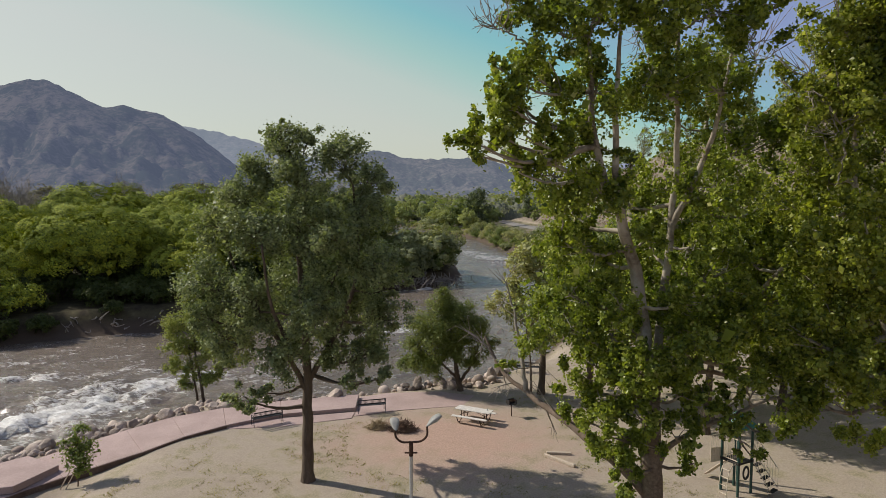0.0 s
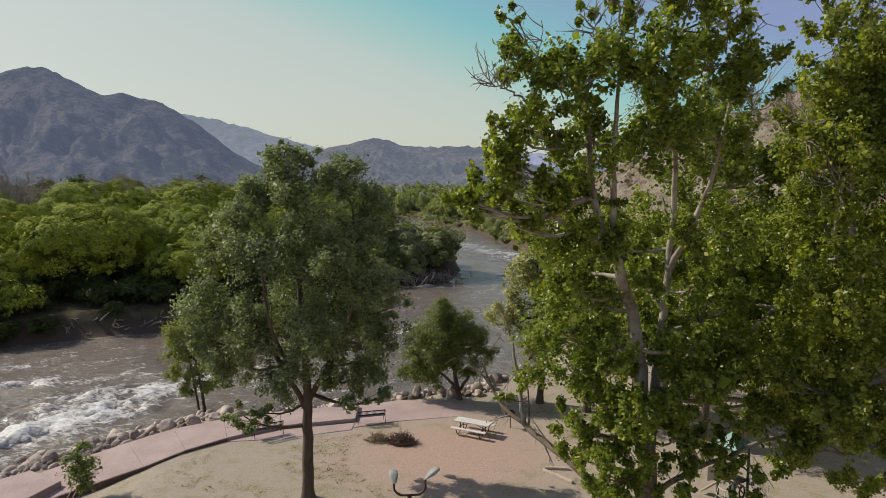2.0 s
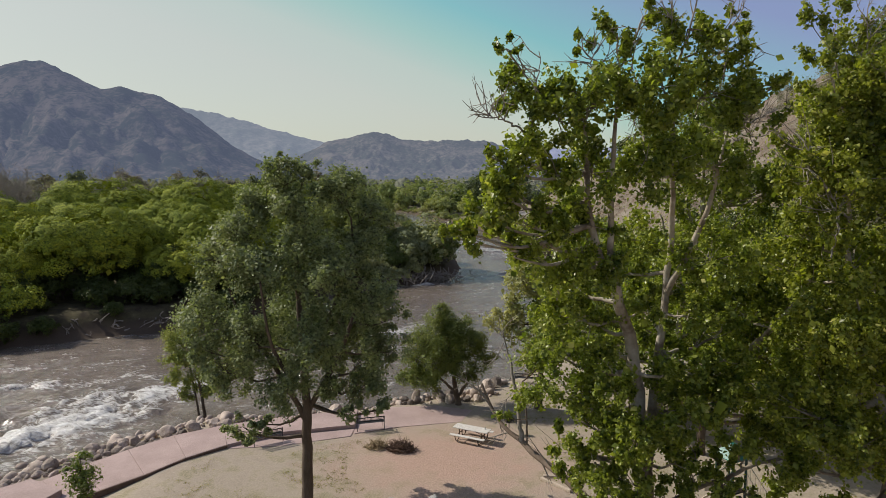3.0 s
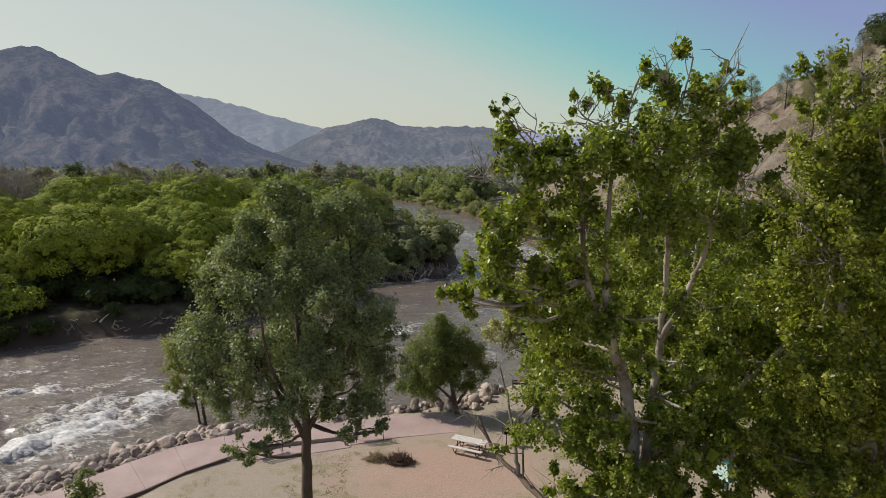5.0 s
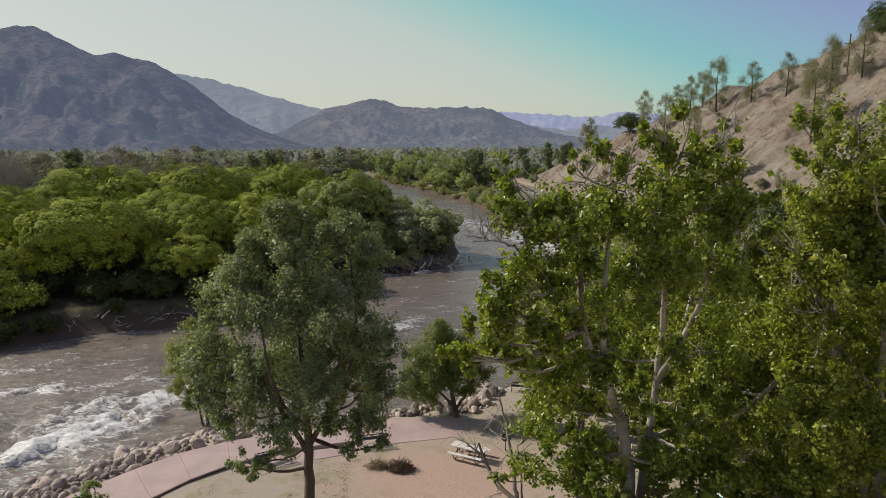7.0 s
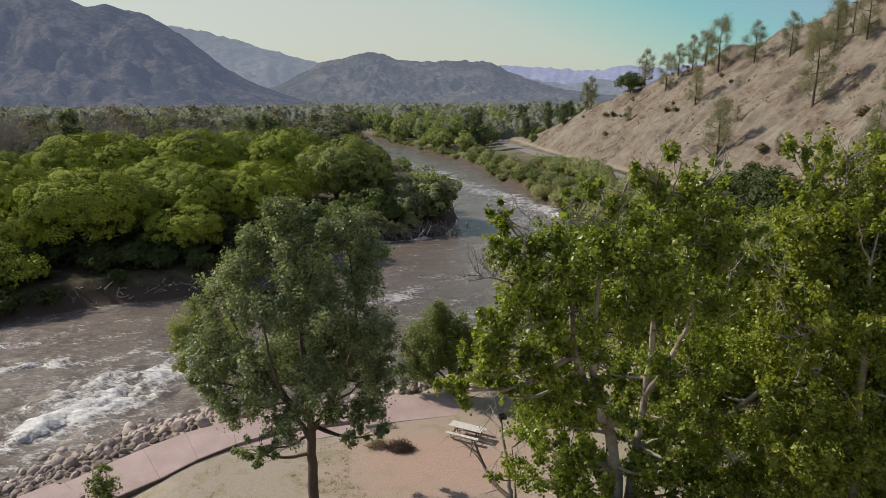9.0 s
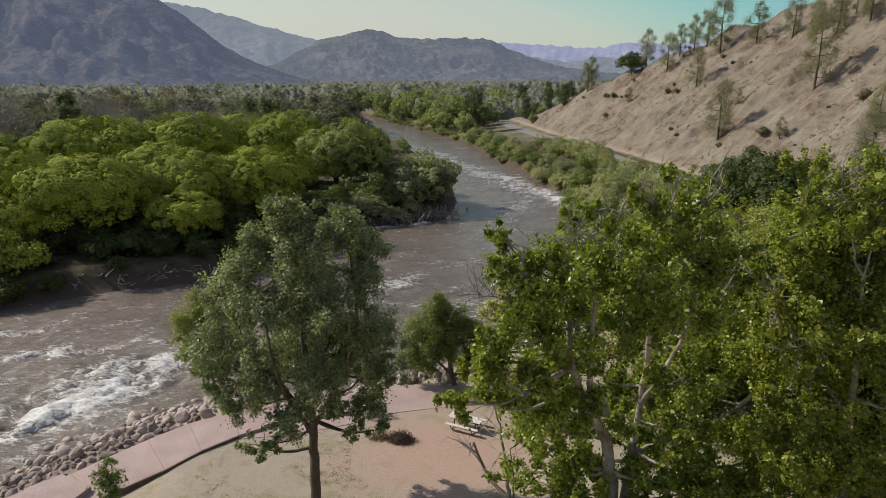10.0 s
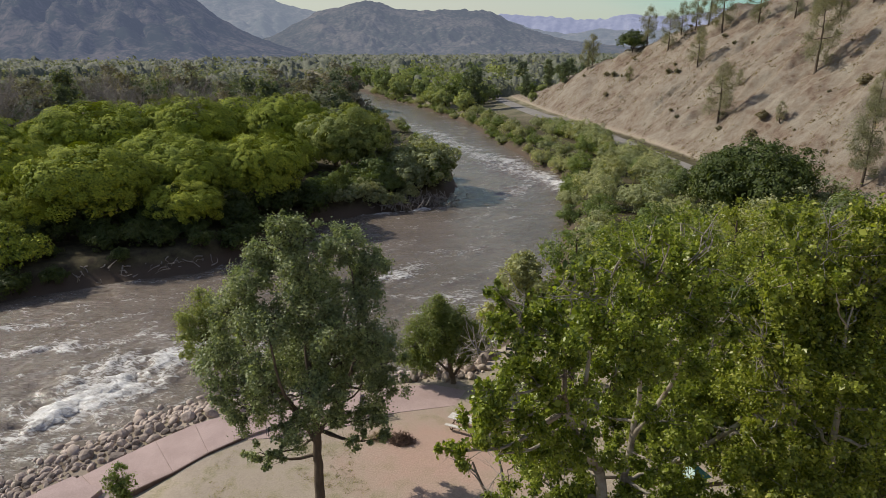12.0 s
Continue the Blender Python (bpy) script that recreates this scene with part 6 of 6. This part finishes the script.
def brush_pile(at, n, wide, high, stuff, label, seed):
    """A heap of cut stalks, splaying out at its rim."""
    p = thing("brush_pile", at, label, "brush pile", "piles of cut brush", kind="stuff")
    g = np.random.default_rng(seed)
    t = Tubes()
    for k in range(n):
        a, r = g.uniform(0, 6.28), wide * g.uniform(0, 1) ** 0.6
        c = np.array([r * math.cos(a), 0.65 * r * math.sin(a), high * (1 - (r / (1.1 * wide)) ** 2) * g.uniform(0.2, 1)])
        d = g.normal(0, 1, 3) * np.array([1, 1, 0.6]) + np.array([math.cos(a), math.sin(a), 0.7]) * 0.8
        d *= g.uniform(0.12, 0.30) / np.linalg.norm(d)
        q = bend([c - d, c + g.normal(0, 0.02, 3), c + d], 4)
        q[:, 2] = np.maximum(q[:, 2], 0.01)
        t.add(q, (0.013, 0.012, 0.009, 0.004), 4)
    mesh_part("brush", t.mesh("brush"), stuff, p)


brush_pile((-2.65, 25.75, 0.0), 150, 0.48, 0.30, STRAW, "tuft of straw-coloured cut stalks on the ground", 301)
brush_pile((-1.65, 25.5, 0.0), 290, 0.60, 0.44, DARK_BRUSH, "dark heap of cut brush on the bare soil", 302)

# the double street lamp
lamp = thing("street_lamp", (-0.5, 9.85, 0.0), "grey steel street lamp with two heads on curved arms", "street lamp")
tube_part("pole", [([(0, 0, -0.1), (0, 0, 3), (0, 0, 5.42)], 0.029)], GALVANISED, lamp)
tube_part("collar", [([(0, 0, 5.38), (0, 0, 5.45), (0, 0, 5.60)], 0.036)], RUST, lamp)
tube_part("bolt", [([(-0.10, -0.02, 5.44), (0, -0.02, 5.44), (0.10, -0.02, 5.44)], 0.014)], RUST, lamp)


def cobra_head(side, tip, tilt, yaw):
    """An oblong lamp head with a glass bowl under it."""
    bm = bmesh.new()
    bmesh.ops.create_uvsphere(bm, u_segments=20, v_segments=12, radius=0.5)
    for v in bm.verts:
        x, y, z = v.co
        w = 1.0 if x > 0 else 1.0 - 0.6 * min(1, -x * 2)
        y = math.copysign(min(abs(y) * 1.35, 0.42), y)
        v.co = (min(x, 0.42) * 0.32, y * 0.165 * w, max(z, -0.06) * 0.10 * w)
    bm.transform(pose(*tip, 0, tilt, yaw))
    h = part("lamp_head", bm, LAMP_SHELL, lamp, "", True)
    bm = bmesh.new()
    bmesh.ops.create_uvsphere(bm, u_segments=18, v_segments=10, radius=0.5)
    for v in bm.verts:
        x, y, z = v.co
        v.co = (x * 0.19 + 0.025, y * 0.12, min(z, 0) * 0.08 - 0.005)
    bm.transform(pose(*tip, 0, tilt, yaw))
    part("lamp_glass", bm, LENS, h, "cloudy glass bowl", True)


tube_part("arm", [(bend([(0, 0, 5.60), (-0.16, 0, 5.61), (-0.235, 0.0, 5.68), (-0.25, 0.02, 5.80)], 12), 0.018)], RUST, lamp)
tube_part("arm", [(bend([(0, 0, 5.60), (0.16, 0, 5.62), (0.245, 0.0, 5.70), (0.25, 0.03, 5.84)], 12), 0.018)], RUST, lamp)
cobra_head(-1, (-0.26, 0.12, 5.85), -20, 100)
cobra_head(1, (0.36, 0.09, 5.92), -32, 22)

# two bleached timbers on the ground
for at, ln, turn in (((4.15, 22.4, 0.06), 1.35, -48), ((4.25, 23.05, 0.05), 0.9, -5)):
    tb = thing("timber", at, "bleached square timber lying on the ground", "timber", "timbers on the ground", turn=turn)
    part("beam", box(bmesh.new(), (ln, 0.11, 0.11), (0, 0, 0), (0, 0, 0), 0.012), TIMBER, tb)
kerb = thing("timber_edging", (10.2, 27.2, 0.12), "pale timber edging of the play area", "edging", turn=-4)
part("beam", box(bmesh.new(), (3.2, 0.22, 0.26), (0, 0, 0), (0, 0, 0), 0.02), TIMBER, kerb)

# the staked sapling
tree("sapling", [([(-12.55, 21.5, -0.75), (-12.5, 21.5, 0.3), (-12.45, 21.5, 1.6)], 0.025, 0.008)],
     [(-12.4, 21.5, 1.45, .3), (-12.6, 21.45, 1.0, .38), (-12.3, 21.5, 0.8, .4), (-12.6, 21.4, 0.5, .4), (-12.2, 21.5, 0.3, .32), (-12.5, 21.4, 0.1, .25)],
     2000, 0.10, "oval", BANK_LEAF, BARK, "young leafy sapling held by two stakes", clumps=70, fill=0.25)
for dx in (-0.08, 0.1):
    st = thing("stake", (-13.15 + dx, 21.4, -0.75), "thin leaning wooden stake beside the sapling", "stake", "stakes of the sapling")
    tube_part("stick", [([(-0.1, 0, -0.25), (0.22, 0, 0.35), (0.5, 0, 0.85)], 0.02)], TIMBER, st)


# ---- the play structure ----
def play_structure(at, turn):
    p = thing("play_structure", at, "green and cream climbing frame with roof and steps", "playground", turn=turn, metres=True)
    p.scale = (0.82 / UNIT, 0.82 / UNIT, 1.26 / UNIT)
    for x, y, h in ((-0.55, -0.55, 2.55), (0.55, -0.55, 2.55), (-0.55, 0.55, 2.55), (0.55, 0.55, 2.55), (1.3, 0.9, 2.1)):
        post = tube_part("post", [([(x, y, -0.1), (x, y, 1.2), (x, y, h)], 0.075)], DARK_GREEN, p)
        tube_part("clamp", [([(x, y, 1.18), (x, y, 1.22), (x, y, 1.28)], 0.095)], DARK_DECK, post)
    part("deck", box(bmesh.new(), (1.15, 1.15, 0.07), (0, 0, 1.2), (0, 0, 0), 0.015), DARK_DECK, p)
    # ribbed hip roof
    for q, (a, b_) in enumerate((((-1, -1), (1, -1)), ((1, -1), (1, 1)), ((1, 1), (-1, 1)), ((-1, 1), (-1, -1)))):
        for k in range(5):
            bm = bmesh.new()
            u0, u1 = k / 5, (k + 0.92) / 5
            z0, z1 = 2.50 + 0.42 * u0, 2.50 + 0.42 * u1
            s0, s1 = 0.78 * (1 - 0.8 * u0), 0.78 * (1 - 0.8 * u1)
            low = [bm.verts.new((c[0] * s, c[1] * s, z)) for c, s, z in ((a, s0, z0), (b_, s0, z0), (b_, s1, z1), (a, s1, z1))]
            up_ = [bm.verts.new((v.co.x, v.co.y, v.co.z + 0.03)) for v in low]
            bm.faces.new(low[::-1])
            bm.faces.new(up_)
            for i in range(4):
                bm.faces.new((low[i], low[(i + 1) % 4], up_[(i + 1) % 4], up_[i]))
            part("roof_board", bm, GREEN_PLASTIC, p)
    part("roof_cap", box(bmesh.new(), (0.34, 0.34, 0.08), (0, 0, 2.95), (0, 0, 0), 0.02), GREEN_PLASTIC, p)

    def barrier(name, a, b_, z0, z1, n, drop=0.0):
        a, b_ = np.array(a, float), np.array(b_, float)
        f = tube_part(name, [([(*a, z0), (*((a + b_) / 2), z0 - drop / 2), (*b_, z0 - drop)], 0.02), ([(*a, z1), (*((a + b_) / 2), z1 - drop / 2), (*b_, z1 - drop)], 0.02)], CREAM, p)
        for k in range(n + 1):
            c = a + (b_ - a) * k / n
            tube_part("bar", [([(*c, z0 - drop * k / n), (*c, (z0 + z1) / 2 - drop * k / n), (*c, z1 - drop * k / n)], 0.012)], CREAM, f, "", 6)
    barrier("guard_rail", (-0.55, 0.55), (0.55, 0.55), 1.3, 2.1, 9)
    barrier("guard_rail", (-0.55, -0.5), (-0.55, 0.5), 1.3, 2.1, 8)
    barrier("guard_rail", (-1.2, 0.75), (-0.55, 0.6), 1.3, 2.1, 6)
    part("side_panel", box(bmesh.new(), (0.65, 0.04, 0.55), (-0.9, 0.7, 1.35), (0, 0, -13), 0.01), CREAM, p)
    barrier("stair_rail", (0.6, -0.5), (0.75, -1.6), 1.25, 1.95, 8, 0.95)
    barrier("stair_rail", (1.25, -0.35), (1.6, -1.45), 1.25, 1.95, 8, 0.95)
    for k in range(5):
        part("step", box(bmesh.new(), (0.62, 0.26, 0.04), (0.95 + 0.05 * k, -0.62 - 0.22 * k, 1.05 - 0.2 * k), (0, 0, 12), 0.008), DARK_DECK, p)
    part("tunnel_ring", bmesh_ring(0.22, 0.05, (0, -0.62, 0.85), 90), BLACK_METAL, p)
    for k in range(2):
        tube_part("climbing_arch", [(bend([(-0.6, -0.4 + 0.5 * k, 1.2), (-1.1, -0.5 + 0.5 * k, 1.15), (-1.5, -0.6 + 0.5 * k, 0.7), (-1.6, -0.65 + 0.5 * k, -0.05)], 14), 0.022)], CREAM, p)
    for k in range(4):
        z = 0.25 + 0.28 * k
        tube_part("rung", [([(-1.58 + 0.07 * k, -0.62, z), (-1.57 + 0.07 * k, -0.35, z), (-1.56 + 0.07 * k, -0.12, z)], 0.016)], CREAM, p)
    part("slide_bed", box(bmesh.new(), (0.5, 1.9, 0.05), (0.2, 1.35, 0.62), (-32, 0, 0), 0.02), TIMBER, p)
    return p


def bmesh_ring(radius, thick, at, tilt):
    bm = bmesh.new()
    n, m = 24, 8
    vs = []
    for i in range(n):
        a = 2 * math.pi * i / n
        vs.append([bm.verts.new(((radius + thick * math.cos(b)) * math.cos(a), (radius + thick * math.cos(b)) * math.sin(a), thick * math.sin(b))) for b in (2 * math.pi * j / m for j in range(m))])
    for i in range(n):
        for j in range(m):
            bm.faces.new((vs[i][j], vs[(i + 1) % n][j], vs[(i + 1) % n][(j + 1) % m], vs[i][(j + 1) % m]))
    bm.transform(pose(*at, tilt, 0, 0))
    return bm


play_structure((9.4, 20.1, 0.0), 28)

# ---- driftwood and snags ----
def snag_heap(at, n, spread, length, seed, label):
    h = thing("driftwood", at, label, "driftwood", "driftwood of the banks", "stuff")
    g = np.random.default_rng(seed)
    t = Tubes()
    for _ in range(n):
        c = g.normal(0, 1, 3) * np.array([spread, spread * 0.6, 0.25]) + np.array([0, 0, 0.4])
        d = g.normal(0, 1, 3) * np.array([1, 1, 0.8])
        d *= length * g.uniform(0.3, 1) / np.linalg.norm(d)
        t.add(bend([c - d * 0.5, c + g.normal(0, 0.12, 3), c + d * 0.5], 5), np.linspace(0.05, 0.012, 5) * g.uniform(0.6, 1.8), 5)
    mesh_part("snags", t.mesh("snags"), DEAD_WOOD, h)


snag_heap((-1.0, 79.6, -1.4), 130, 2.0, 2.6, 401, "tangle of grey driftwood at the point's foot")
snag_heap((-5.5, 76.6, -1.3), 60, 1.8, 2.0, 402, "low tangle of grey driftwood on the bank")
snag_heap((-29.5, 51.8, -1.2), 46, 2.2, 1.3, 403, "heap of flood-borne sticks below the grove")
snag_heap((-23, 54.0, -1.1), 30, 2.0, 1.3, 404, "scattered flood-borne sticks below the grove")
snag_heap((-37, 49.0, -1.2), 26, 2.4, 1.2, 405, "heap of flood-borne sticks below the grove")

# ---- the power pole on the hill ----
_z = float(land(np.array([69.0]), np.array([113.0]))[0])
pole = thing("power_pole", (69.0, 113.0, _z), "tall wooden power pole with a crossarm", "power pole")
tube_part("pole", [([(0, 0, -0.5), (0, 0, 3), (0, 0, 6.5)], 0.12)], BARK, pole)
part("crossarm", box(bmesh.new(), (1.6, 0.12, 0.14), (0, 0, 5.0), (0, 0, 0), 0.01), BARK, pole)


# ---- grass tufts on the lawn ----
def tufts():
    g = np.random.default_rng(501)
    n = 2600
    x, y = g.uniform(-12, 9, n), g.uniform(15, 30, n)
    keep = (vnoise(x * 0.55, y * 0.55, 77) > 0.60) & (river_distance(x, y) > 4.6) & (np.hypot((x - 0.5) / 4.2, (y - 24.5) / 3.6) > 1) & (x + 13.5 > (y - 19.5) * 0.62 + 1.2)
    x, y = x[keep], y[keep]
    k = np.repeat(np.arange(len(x)), 16)
    px, py = x[k] + g.normal(0, 0.10, len(k)), y[k] + g.normal(0, 0.10, len(k))
    at = np.stack([px, py, land(px, py) + 0.025], 1)
    return leaf_mesh("grass", at, np.zeros((len(k), 3)), 0.055, "tuft", 0.2, 0.3)


GRASS = foliage("lawn_grass", (0.16, 0.16, 0.06), (0.26, 0.24, 0.11), (0.38, 0.32, 0.18), 0.3, 0.8, 0.6)
tagged(mesh_part("grass", tufts(), GRASS), "sparse tufts of half-dry grass on sandy soil", "grass", "", "stuff")

# ---- from steps of the plan to metres ----
for ob in list(scene.objects):
    if ob.parent is None and ob.type in {"MESH", "EMPTY"}:
        ob.matrix_basis = Matrix.Scale(UNIT, 4) @ ob.matrix_basis
